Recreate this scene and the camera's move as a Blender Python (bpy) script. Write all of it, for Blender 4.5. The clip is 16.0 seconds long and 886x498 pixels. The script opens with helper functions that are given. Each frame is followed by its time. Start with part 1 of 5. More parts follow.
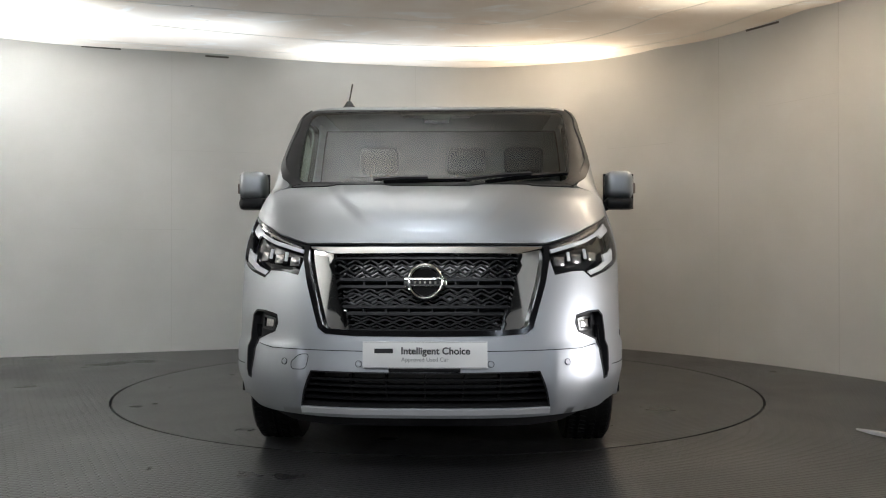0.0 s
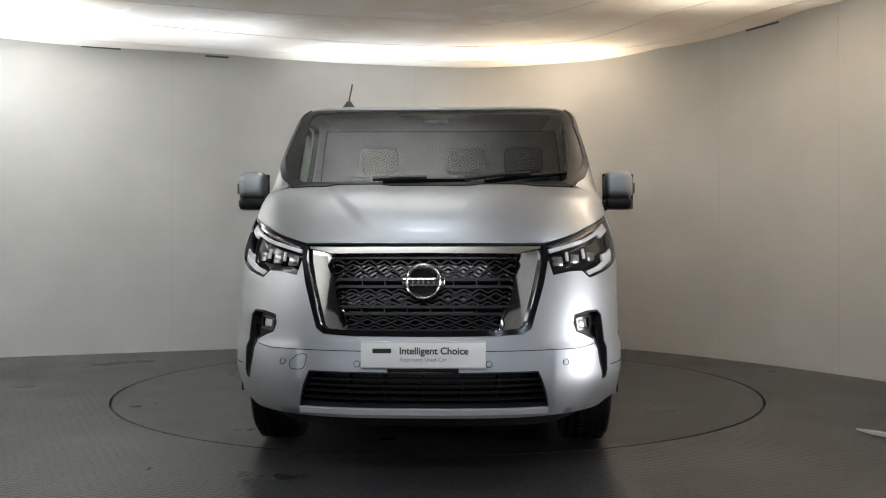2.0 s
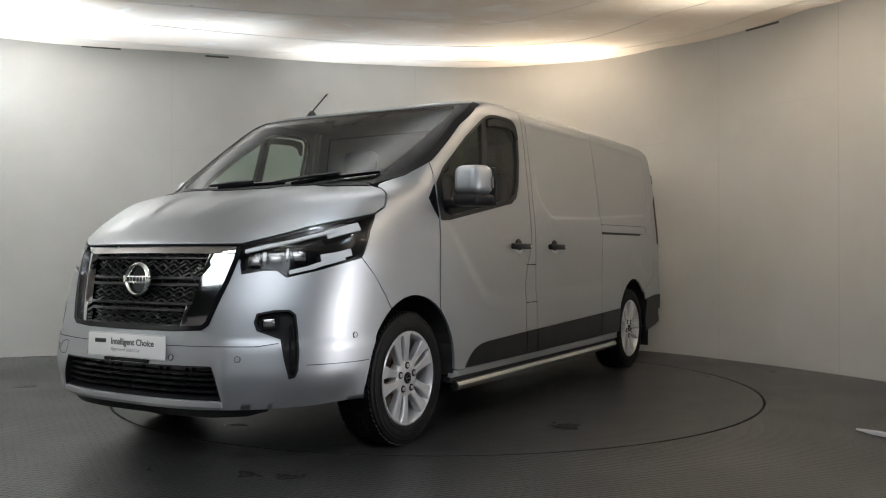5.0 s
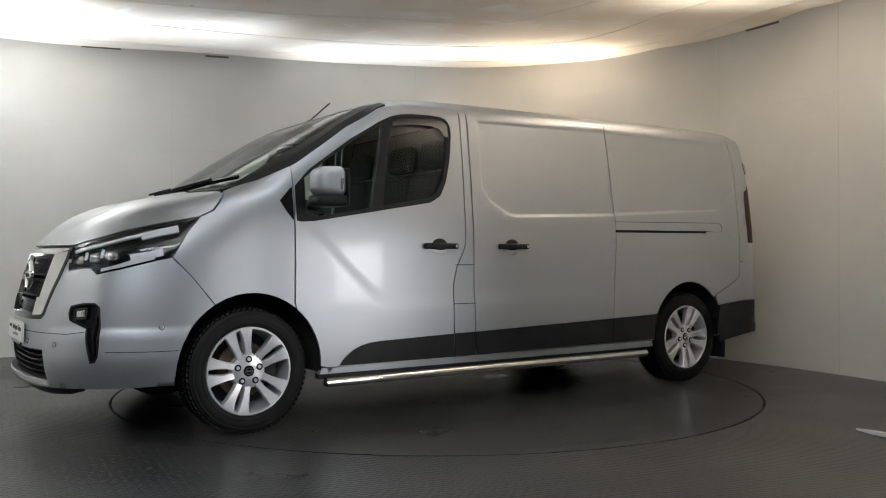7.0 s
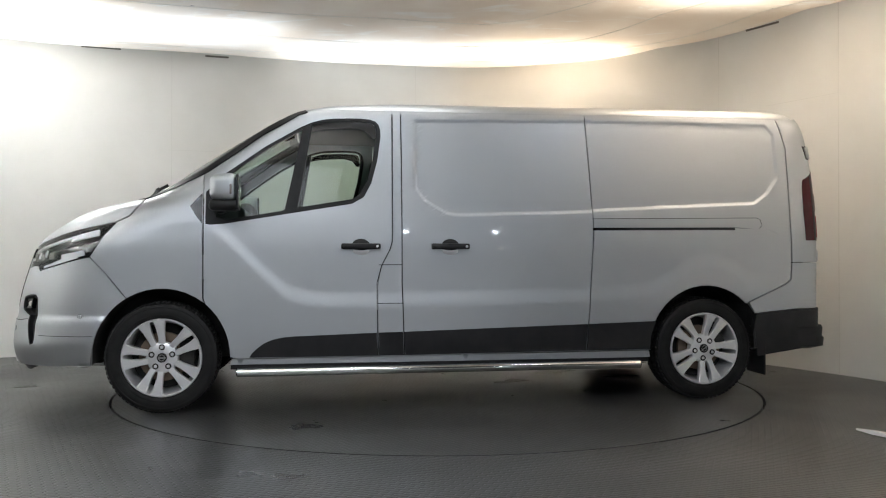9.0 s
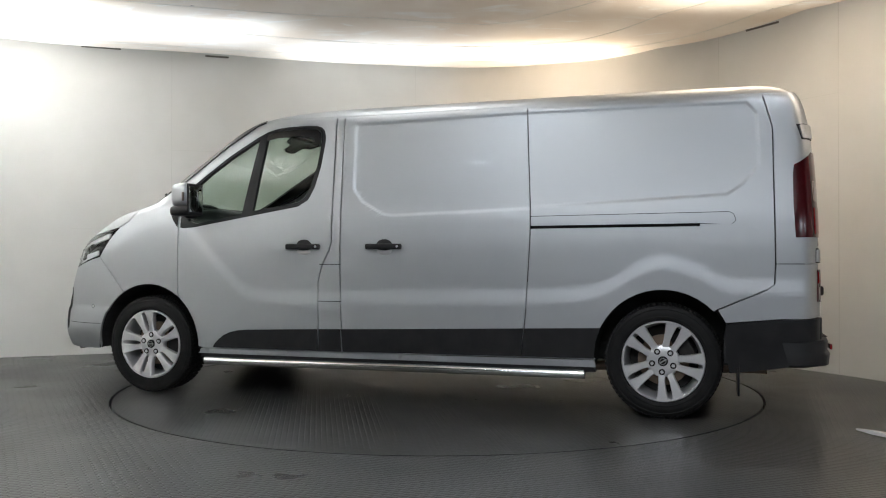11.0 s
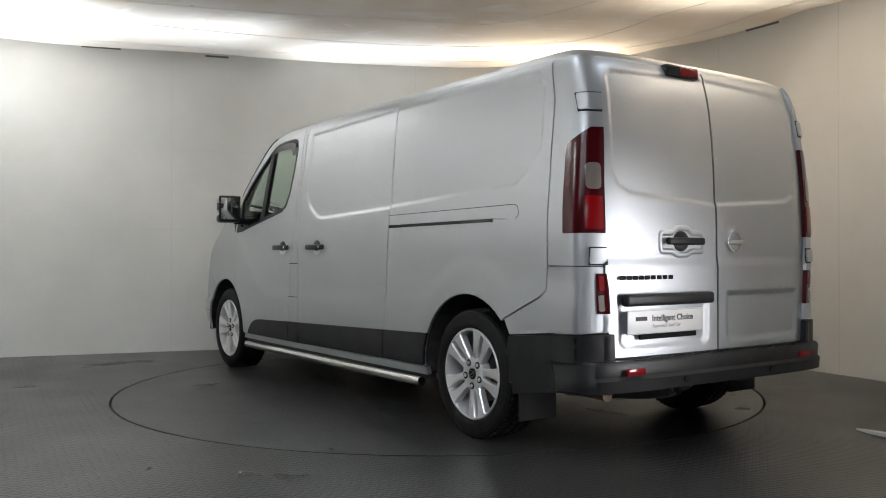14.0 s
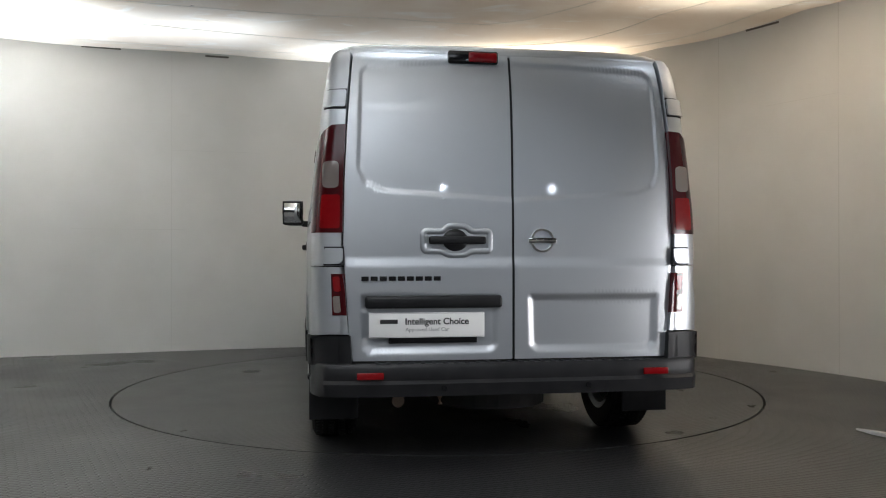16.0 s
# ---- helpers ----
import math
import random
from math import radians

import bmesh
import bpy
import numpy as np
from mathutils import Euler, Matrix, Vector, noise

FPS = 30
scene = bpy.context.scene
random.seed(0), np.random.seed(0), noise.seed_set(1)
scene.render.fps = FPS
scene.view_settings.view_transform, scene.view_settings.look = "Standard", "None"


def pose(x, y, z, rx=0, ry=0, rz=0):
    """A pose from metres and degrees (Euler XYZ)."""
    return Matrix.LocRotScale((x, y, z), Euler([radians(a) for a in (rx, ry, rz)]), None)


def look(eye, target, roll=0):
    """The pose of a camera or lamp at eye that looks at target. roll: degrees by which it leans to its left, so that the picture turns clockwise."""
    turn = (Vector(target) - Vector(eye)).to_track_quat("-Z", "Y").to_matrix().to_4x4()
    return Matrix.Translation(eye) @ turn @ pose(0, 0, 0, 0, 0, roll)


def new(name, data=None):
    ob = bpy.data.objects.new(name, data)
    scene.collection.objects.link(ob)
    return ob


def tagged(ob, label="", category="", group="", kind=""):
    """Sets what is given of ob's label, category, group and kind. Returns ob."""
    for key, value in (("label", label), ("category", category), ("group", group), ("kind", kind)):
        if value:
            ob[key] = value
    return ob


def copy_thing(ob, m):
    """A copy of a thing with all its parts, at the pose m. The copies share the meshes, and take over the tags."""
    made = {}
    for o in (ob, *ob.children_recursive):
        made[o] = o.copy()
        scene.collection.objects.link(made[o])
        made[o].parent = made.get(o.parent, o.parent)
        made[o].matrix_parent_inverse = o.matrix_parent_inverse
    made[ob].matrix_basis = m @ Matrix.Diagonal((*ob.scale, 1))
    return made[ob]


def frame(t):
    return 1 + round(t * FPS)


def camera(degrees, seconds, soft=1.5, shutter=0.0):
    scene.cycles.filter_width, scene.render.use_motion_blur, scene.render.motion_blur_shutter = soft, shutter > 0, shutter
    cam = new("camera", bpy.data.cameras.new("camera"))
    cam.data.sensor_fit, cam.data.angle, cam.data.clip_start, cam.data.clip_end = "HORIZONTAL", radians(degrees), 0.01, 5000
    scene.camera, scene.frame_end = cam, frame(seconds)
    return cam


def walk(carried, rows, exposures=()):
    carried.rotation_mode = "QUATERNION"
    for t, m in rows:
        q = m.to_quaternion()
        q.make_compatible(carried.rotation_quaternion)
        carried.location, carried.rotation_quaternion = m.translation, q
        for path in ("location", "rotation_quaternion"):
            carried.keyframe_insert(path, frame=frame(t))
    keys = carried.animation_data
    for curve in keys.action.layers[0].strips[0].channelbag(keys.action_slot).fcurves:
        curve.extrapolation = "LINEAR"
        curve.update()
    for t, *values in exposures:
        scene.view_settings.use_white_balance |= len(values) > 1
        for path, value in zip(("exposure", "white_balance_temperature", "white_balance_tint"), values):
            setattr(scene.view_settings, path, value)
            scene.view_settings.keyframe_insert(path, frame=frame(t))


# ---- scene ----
# ---------------------------------------------------------------- camera
cam = camera(54.15, 16.0, soft=1.1)
EYE = (0.0, 0.0, 0.968)
walk(cam, [(0.0, pose(*EYE, 90.388, 0.0, 0.0)), (16.0, pose(*EYE, 90.388, 0.0, 0.0))],
     exposures=[(0.0, 0.14), (6.5, 0.02), (7.0, 0.06), (7.5, 0.22), (8.0, 0.44), (8.5, 0.58), (9.0, 0.66), (10.0, 0.64), (11.5, 0.40), (12.0, 0.30), (13.5, 0.24),
                (14.0, 0.16), (14.5, -0.02), (15.0, -0.03), (16.0, 0.05)])

AXIS = (-0.037, 6.457)          # turntable axis
TABLE_R = 2.27
WALL_H = 3.02

# ---------------------------------------------------------------- light
world = bpy.data.worlds.new("world")
scene.world = world
world.use_nodes = True
world.node_tree.nodes["Background"].inputs[0].default_value = (0.8, 0.85, 1.0, 1)
world.node_tree.nodes["Background"].inputs[1].default_value = 0.02


def area(name, eye, target, sx, sy, watts, colour):
    d = bpy.data.lights.new(name, "AREA")
    d.shape, d.size, d.size_y, d.energy, d.color = "RECTANGLE", sx, sy, watts, colour
    ob = new(name, d)
    ob.matrix_world = look(eye, target)
    return ob


# lamps above the translucent fabric ceiling; those away from the wall are added fill
COOL, WARM = (0.76, 0.868, 1.0), (1.0, 0.89, 0.75)
for x, y, sx, w, c in ((-3.75, 7.4, 1.1, 112, COOL), (-2.2, 7.9, 1.2, 13, COOL), (-0.7, 8.75, 1.7, 27, COOL), (1.05, 8.75, 1.2, 34, WARM), (2.2, 6.3, 0.7, 54, (1.0, 0.93, 0.83)),
                       (-4.9, 4.9, 1.3, 112, COOL), (3.1, 4.4, 0.8, 44, (1.0, 0.97, 0.93)), (-0.5, 5.6, 1.3, 36, COOL), (-0.6, 3.8, 1.6, 18, COOL), (-0.6, 2.1, 1.6, 40, COOL),
                       (-4.9, 2.6, 1.3, 190, COOL)):
    area("ceiling_lamp", (x, y, WALL_H + 0.42), (x, y, 0), sx, 0.45, w, c)
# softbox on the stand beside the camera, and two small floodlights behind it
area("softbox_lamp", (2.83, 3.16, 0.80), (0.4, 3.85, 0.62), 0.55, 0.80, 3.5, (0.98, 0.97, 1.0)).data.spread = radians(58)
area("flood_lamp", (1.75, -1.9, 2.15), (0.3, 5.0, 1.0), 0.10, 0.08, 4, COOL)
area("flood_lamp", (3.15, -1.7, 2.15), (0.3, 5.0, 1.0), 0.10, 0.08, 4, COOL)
# short tube lights under the front edge of the ceiling
for x, y in ((-1.8, 2.0), (-0.15, 3.8), (1.7, 3.8)):
    area("tube_lamp", (x, y, 2.90), (x * 0.8, y + 1.0, 0.2), 0.34, 0.05, 3, COOL)
# unseen fill lamps added behind and above the camera to brighten van and hall
area("hall_fill", (-1.6, -2.4, 3.7), (-1.0, 3.4, 0.2), 5.0, 1.3, 45, (0.86, 0.92, 1.0))
area("hall_fill", (-0.6, -0.6, 3.9), (-0.6, -0.3, 0.0), 4.0, 1.0, 130, (0.90, 0.94, 1.0))


# ---------------------------------------------------------------- materials
def material(name, colour=(0.5, 0.5, 0.5), rough=0.5, metal=0.0, spec=0.5, coat=0.0):
    m = bpy.data.materials.new(name)
    m.use_nodes = True
    b = m.node_tree.nodes["Principled BSDF"]
    b.inputs["Base Color"].default_value = (*colour, 1)
    b.inputs["Roughness"].default_value = rough
    b.inputs["Metallic"].default_value = metal
    b.inputs["Specular IOR Level"].default_value = spec
    b.inputs["Coat Weight"].default_value = coat
    b.inputs["Coat Roughness"].default_value = 0.03
    return m


def node(m, kind, **values):
    n = m.node_tree.nodes.new(kind)
    for key, value in values.items():
        n.inputs[key.replace("_", " ")].default_value = value
    return n


def join(m, a, b):
    m.node_tree.links.new(a, b)


def bsdf(m):
    return m.node_tree.nodes["Principled BSDF"]


def coords(m, scale=(1, 1, 1)):
    c = m.node_tree.nodes.new("ShaderNodeTexCoord")
    p = m.node_tree.nodes.new("ShaderNodeMapping")
    p.inputs["Scale"].default_value = scale
    join(m, c.outputs["Object"], p.inputs["Vector"])
    return p.outputs["Vector"]


def mottle(m, a, b, scale, detail=6, low=0.35, high=0.65, stretch=(1, 1, 1)):
    """Base colour between a and b by noise."""
    n = node(m, "ShaderNodeTexNoise", Scale=scale, Detail=detail)
    join(m, coords(m, stretch), n.inputs["Vector"])
    r = m.node_tree.nodes.new("ShaderNodeValToRGB")
    r.color_ramp.elements[0].position, r.color_ramp.elements[1].position = low, high
    r.color_ramp.elements[0].color, r.color_ramp.elements[1].color = (*a, 1), (*b, 1)
    join(m, n.outputs["Fac"], r.inputs["Fac"])
    join(m, r.outputs["Color"], bsdf(m).inputs["Base Color"])
    return r


def rough_noise(m, scale, low, high, stretch=(1, 1, 1)):
    n = node(m, "ShaderNodeTexNoise", Scale=scale, Detail=5)
    join(m, coords(m, stretch), n.inputs["Vector"])
    r = node(m, "ShaderNodeMapRange", From_Min=0.3, From_Max=0.7, To_Min=low, To_Max=high)
    join(m, n.outputs["Fac"], r.inputs["Value"])
    join(m, r.outputs["Result"], bsdf(m).inputs["Roughness"])


def bump(m, scale, strength, distance=0.002, detail=4, stretch=(1, 1, 1)):
    n = node(m, "ShaderNodeTexNoise", Scale=scale, Detail=detail)
    join(m, coords(m, stretch), n.inputs["Vector"])
    u = node(m, "ShaderNodeBump", Strength=strength, Distance=distance)
    join(m, n.outputs["Fac"], u.inputs["Height"])
    join(m, u.outputs["Normal"], bsdf(m).inputs["Normal"])
    return u


M_WALL = material("painted_board", (0.64, 0.64, 0.62), 0.55)
mottle(M_WALL, (0.62, 0.62, 0.60), (0.68, 0.68, 0.665), 1.3)
bump(M_WALL, 60, 0.08, 0.001)
M_FLOOR = material("rubber_floor", (0.06, 0.06, 0.062), 0.38)
mottle(M_FLOOR, (0.025, 0.025, 0.026), (0.037, 0.0365, 0.036), 1.4, 9)
rough_noise(M_FLOOR, 1.2, 0.26, 0.36)


def ribs(m, turn, pitch, strength):
    """Fine broken ribs moulded into the rubber."""
    c = m.node_tree.nodes.new("ShaderNodeTexCoord")
    p = m.node_tree.nodes.new("ShaderNodeMapping")
    p.inputs["Rotation"].default_value = (0, 0, radians(turn))
    join(m, c.outputs["Object"], p.inputs["Vector"])
    k = m.node_tree.nodes.new("ShaderNodeTexBrick")
    k.inputs["Scale"].default_value = 1.0
    k.inputs["Brick Width"].default_value, k.inputs["Row Height"].default_value = pitch * 2.2, pitch
    k.inputs["Mortar Size"].default_value = pitch * 0.22
    k.inputs["Mortar Smooth"].default_value = 0.8
    join(m, p.outputs["Vector"], k.inputs["Vector"])
    n = node(m, "ShaderNodeTexNoise", Scale=90, Detail=4)
    join(m, c.outputs["Object"], n.inputs["Vector"])
    u = node(m, "ShaderNodeBump", Strength=strength, Distance=0.0024)
    u.invert = True
    v = node(m, "ShaderNodeBump", Strength=0.15, Distance=0.001)
    join(m, k.outputs["Fac"], u.inputs["Height"])
    join(m, n.outputs["Fac"], v.inputs["Height"])
    join(m, u.outputs["Normal"], v.inputs["Normal"])
    join(m, v.outputs["Normal"], bsdf(m).inputs["Normal"])


ribs(M_FLOOR, 20, 0.030, 0.7)
M_TABLE = material("worn_rubber", (0.03, 0.03, 0.03), 0.3)
mottle(M_TABLE, (0.026, 0.026, 0.027), (0.034, 0.0335, 0.033), 3.0, 5, 0.2, 0.8)
rough_noise(M_TABLE, 2.5, 0.27, 0.32)
ribs(M_TABLE, 65, 0.030, 0.25)
M_GAP = material("dark_gap", (0.01, 0.01, 0.01), 0.9)

M_FABRIC = bpy.data.materials.new("ceiling_fabric")
M_FABRIC.use_nodes = True
_t = M_FABRIC.node_tree
_mix = _t.nodes.new("ShaderNodeMixShader")
_d = _t.nodes.new("ShaderNodeBsdfDiffuse")
_s = _t.nodes.new("ShaderNodeBsdfTranslucent")
_n = node(M_FABRIC, "ShaderNodeTexNoise", Scale=1.7, Detail=7)
join(M_FABRIC, coords(M_FABRIC), _n.inputs["Vector"])
_r = _t.nodes.new("ShaderNodeValToRGB")
_r.color_ramp.elements[0].position, _r.color_ramp.elements[1].position = 0.36, 0.62
_r.color_ramp.elements[0].color, _r.color_ramp.elements[1].color = (0.79, 0.675, 0.555, 1), (0.85, 0.765, 0.66, 1)
join(M_FABRIC, _n.outputs["Fac"], _r.inputs["Fac"])


def stain(m, colour_in, tint, scale, low, high, stretch, twist=0.0):
    """Blotches of another tint over a colour."""
    n = node(m, "ShaderNodeTexNoise", Scale=scale, Detail=8, Distortion=twist)
    join(m, coords(m, stretch), n.inputs["Vector"])
    f = node(m, "ShaderNodeMapRange", From_Min=low, From_Max=high, To_Min=0.0, To_Max=1.0)
    join(m, n.outputs["Fac"], f.inputs["Value"])
    x = m.node_tree.nodes.new("ShaderNodeMix")
    x.data_type = "RGBA"
    x.inputs[7].default_value = (*tint, 1)
    join(m, f.outputs["Result"], x.inputs[0])
    join(m, colour_in, x.inputs[6])
    return x.outputs[2]


_c = stain(M_FABRIC, _r.outputs["Color"], (0.90, 0.86, 0.80), 1.6, 0.56, 0.72, (1, 2.2, 1), 1.5)
_c = stain(M_FABRIC, _c, (0.22, 0.19, 0.16), 7.0, 0.735, 0.76, (1, 1, 1))
join(M_FABRIC, _c, _d.inputs["Color"])
join(M_FABRIC, _c, _s.inputs["Color"])
_mix.inputs["Fac"].default_value = 0.5
join(M_FABRIC, _d.outputs[0], _mix.inputs[1])
join(M_FABRIC, _s.outputs[0], _mix.inputs[2])
join(M_FABRIC, _mix.outputs[0], _t.nodes["Material Output"].inputs["Surface"])


# ---------------------------------------------------------------- mesh helpers
def mesh_object(name, verts, faces, mat, parent=None, label="", smooth=False):
    me = bpy.data.meshes.new(name)
    me.from_pydata([tuple(v) for v in verts], [], faces)
    me.materials.append(mat)
    if smooth:
        me.polygons.foreach_set("use_smooth", [True] * len(me.polygons))
    ob = new(name, me)
    if parent:
        ob.parent = parent
    if label:
        tagged(ob, label)
    return ob


def part(name, bm, mat, parent=None, label="", smooth=None):
    """Links a bmesh as one mesh object. smooth: the angle above which edges stay sharp."""
    bmesh.ops.recalc_face_normals(bm, faces=bm.faces)
    me = bpy.data.meshes.new(name)
    if smooth is not None:
        for f in bm.faces:
            f.smooth = True
        for e in bm.edges:
            if len(e.link_faces) == 2 and e.calc_face_angle(0) > radians(smooth):
                e.smooth = False
    bm.to_mesh(me)
    bm.free()
    me.materials.append(mat)
    ob = new(name, me)
    if parent:
        ob.parent = parent
    if label:
        tagged(ob, label)
    return ob


def catmull(pts, n):
    """A smooth open curve through pts, n steps a span."""
    out = []
    p = [Vector(q) for q in pts]
    p = [2 * p[0] - p[1]] + p + [2 * p[-1] - p[-2]]
    for i in range(1, len(p) - 2):
        for k in range(n):
            t = k / n
            a, b, c, d = p[i - 1], p[i], p[i + 1], p[i + 2]
            out.append(0.5 * (2 * b + (c - a) * t + (2 * a - 5 * b + 4 * c - d) * t * t + (3 * b - a - 3 * c + d) * t ** 3))
    out.append(p[-2])
    return out


# ---------------------------------------------------------------- room
WALL = [(-5.9, 1.3), (-6.0, 4.5), (-5.6, 6.6), (-4.85, 7.75), (-4.18, 8.17), (-3.24, 8.52),
        (-2.22, 8.88), (-1.1, 9.2), (-0.1, 9.38), (0.6, 9.4), (1.3, 9.2), (1.84, 8.92), (2.3, 8.45), (2.67, 7.93), (3.0, 7.38),
        (3.38, 6.61), (3.75, 5.4), (3.95, 3.8), (3.95, 1.3)]
WALL_LINE = [Vector((p.x, p.y, 0)) for p in catmull([(x, y, 0) for x, y in WALL], 6)]


def offset_line(line, d):
    out = []
    for i, p in enumerate(line):
        a, b = line[max(i - 1, 0)], line[min(i + 1, len(line) - 1)]
        t = (b - a).normalized()
        out.append(p + Vector((t.y, -t.x, 0)) * d)
    return out


def ribbon(name, inner, outer, z0, z1, mat, label, category=""):
    """A wall of some thickness along a line."""
    bm = bmesh.new()
    rows = [[bm.verts.new((p.x, p.y, z)) for p in line] for line, z in ((inner, z0), (inner, z1), (outer, z1), (outer, z0))]
    for a, b in ((0, 1), (1, 2), (2, 3), (3, 0)):
        for i in range(len(inner) - 1):
            bm.faces.new((rows[a][i], rows[a][i + 1], rows[b][i + 1], rows[b][i]))
    for i in (0, -1):
        bm.faces.new([r[i] for r in rows])
    return tagged(part(name, bm, mat, smooth=30), label, category, kind="structure")


ribbon("wall_curved", WALL_LINE, offset_line(WALL_LINE, -0.08), -0.02, WALL_H + 0.02, M_WALL,
       "curved off-white painted board studio wall", "wall")
# unseen hall, added so the paint reflects pale low down and dark higher up
M_HALL = material("pale_unseen_hall", (0.62, 0.605, 0.575), 0.8)
mottle(M_HALL, (0.59, 0.575, 0.545), (0.66, 0.64, 0.61), 1.0)
M_HALLTOP = material("dark_unseen_hall", (0.05, 0.05, 0.05), 0.8)
HALL = [Vector((6.2, 1.4, 0)), Vector((6.2, -5.0, 0)), Vector((-8.0, -5.0, 0)), Vector((-8.0, 1.4, 0))]
ribbon("unseen_wall_low", HALL, [Vector((6.3, 1.4, 0)), Vector((6.3, -5.1, 0)), Vector((-8.1, -5.1, 0)), Vector((-8.1, 1.4, 0))], -0.02, 2.1, M_HALL,
       "unseen plain grey wall added behind the camera", "wall")
ribbon("unseen_wall_high", HALL, [Vector((6.3, 1.4, 0)), Vector((6.3, -5.1, 0)), Vector((-8.1, -5.1, 0)), Vector((-8.1, 1.4, 0))], 2.1, 4.2, M_HALLTOP,
       "unseen dark upper wall added to darken high reflections", "wall")
for k, (x0, x1) in enumerate(((-8.0, -5.95), (4.02, 6.2))):
    ribbon("unseen_wall_beside", [Vector((x0, 1.3, 0)), Vector((x1, 1.3, 0))], [Vector((x0, 1.2, 0)), Vector((x1, 1.2, 0))], -0.02, 4.2, M_HALL, "unseen plain grey wall added beside the open booth", "wall")
ribbon("unseen_header", [Vector((-6.2, 1.3, 0)), Vector((4.2, 1.3, 0))], [Vector((-6.2, 1.2, 0)), Vector((4.2, 1.2, 0))], WALL_H - 0.05, 4.2, M_HALLTOP, "unseen dark header added above the booth opening", "wall")
# out of view, added to close in the space of the lamps
ribbon("wall_upper", offset_line(WALL_LINE, -0.3), offset_line(WALL_LINE, -0.36), WALL_H - 0.1, WALL_H + 1.0, M_WALL,
       "unseen upper wall added around the lamps above the ceiling", "wall")


def floor_ring():
    """The floor, with a round hole for the turntable."""
    bm = bmesh.new()
    n = 128
    a = [bm.verts.new((AXIS[0] + (TABLE_R + 0.016) * math.cos(2 * math.pi * i / n), AXIS[1] + (TABLE_R + 0.016) * math.sin(2 * math.pi * i / n), 0)) for i in range(n)]
    low = [bm.verts.new((v.co.x, v.co.y, -0.05)) for v in a]
    b = [bm.verts.new((AXIS[0] + 13 * math.cos(2 * math.pi * i / n), AXIS[1] + 13 * math.sin(2 * math.pi * i / n), 0)) for i in range(n)]
    for i in range(n):
        j = (i + 1) % n
        bm.faces.new((a[i], a[j], b[j], b[i]))
        bm.faces.new((low[i], low[j], a[j], a[i]))
    return tagged(part("floor", bm, M_FLOOR), "dark grey ribbed rubber floor, worn and slightly glossy", "floor", kind="structure")


def disc(name, r, z0, z1, mat, n=128):
    bm = bmesh.new()
    bmesh.ops.create_cone(bm, cap_ends=True, segments=n, radius1=r, radius2=r, depth=z1 - z0)
    bmesh.ops.translate(bm, verts=bm.verts, vec=(0, 0, (z0 + z1) / 2))
    return part(name, bm, mat)


floor_ring()
pit = disc("turntable_pit", TABLE_R + 0.05, -0.08, -0.05, M_GAP)
pit.location = (*AXIS, 0)
tagged(pit, "black pit under the turntable", "pit", kind="structure")
turntable = disc("turntable", TABLE_R, -0.04, 0.0, M_TABLE)
turntable.location = (*AXIS, 0)
tagged(turntable, "round dark rubber vehicle turntable set flush in the floor", "turntable")


def ceiling():
    """Stretched fabric, sagging a little between its seams."""
    xs = np.arange(-7.0, 5.01, 0.12)
    ys = np.arange(1.3, 10.6, 0.12)
    verts = []
    for y in ys:
        for x in xs:
            sag = -0.02 - 0.03 * math.sin(math.pi * ((y + 0.3 * x * 0.2) % 1.25) / 1.25)
            verts.append((x, y, WALL_H + 0.03 + sag + 0.015 * noise.noise((x * 0.8, y * 0.8, 0))))
    w = len(xs)
    faces = [(j * w + i, j * w + i + 1, (j + 1) * w + i + 1, (j + 1) * w + i) for j in range(len(ys) - 1) for i in range(w - 1)]
    ob = mesh_object("ceiling", verts, faces, M_FABRIC, smooth=True)
    return tagged(ob, "stained cream stretched fabric ceiling lit from above", "ceiling", kind="structure")


ceiling()
# added dark cover over lamps and hall, never in view
roof = mesh_object("unseen_roof", [(-8.2, -5.2, 4.15), (6.4, -5.2, 4.15), (6.4, 12, 4.15), (-8.2, 12, 4.15)], [(0, 1, 2, 3)], M_HALLTOP)
tagged(roof, "unseen dark roof added above the lamps and hall", "roof", kind="structure")


# ---------------------------------------------------------------- light stand beside the camera
M_STAND = material("stand_metal", (0.72, 0.72, 0.72), 0.4, 0.3)
M_CASE = material("black_case", (0.02, 0.02, 0.02), 0.6)
M_DIFFUSER = material("white_diffuser", (0.85, 0.85, 0.85), 0.6)


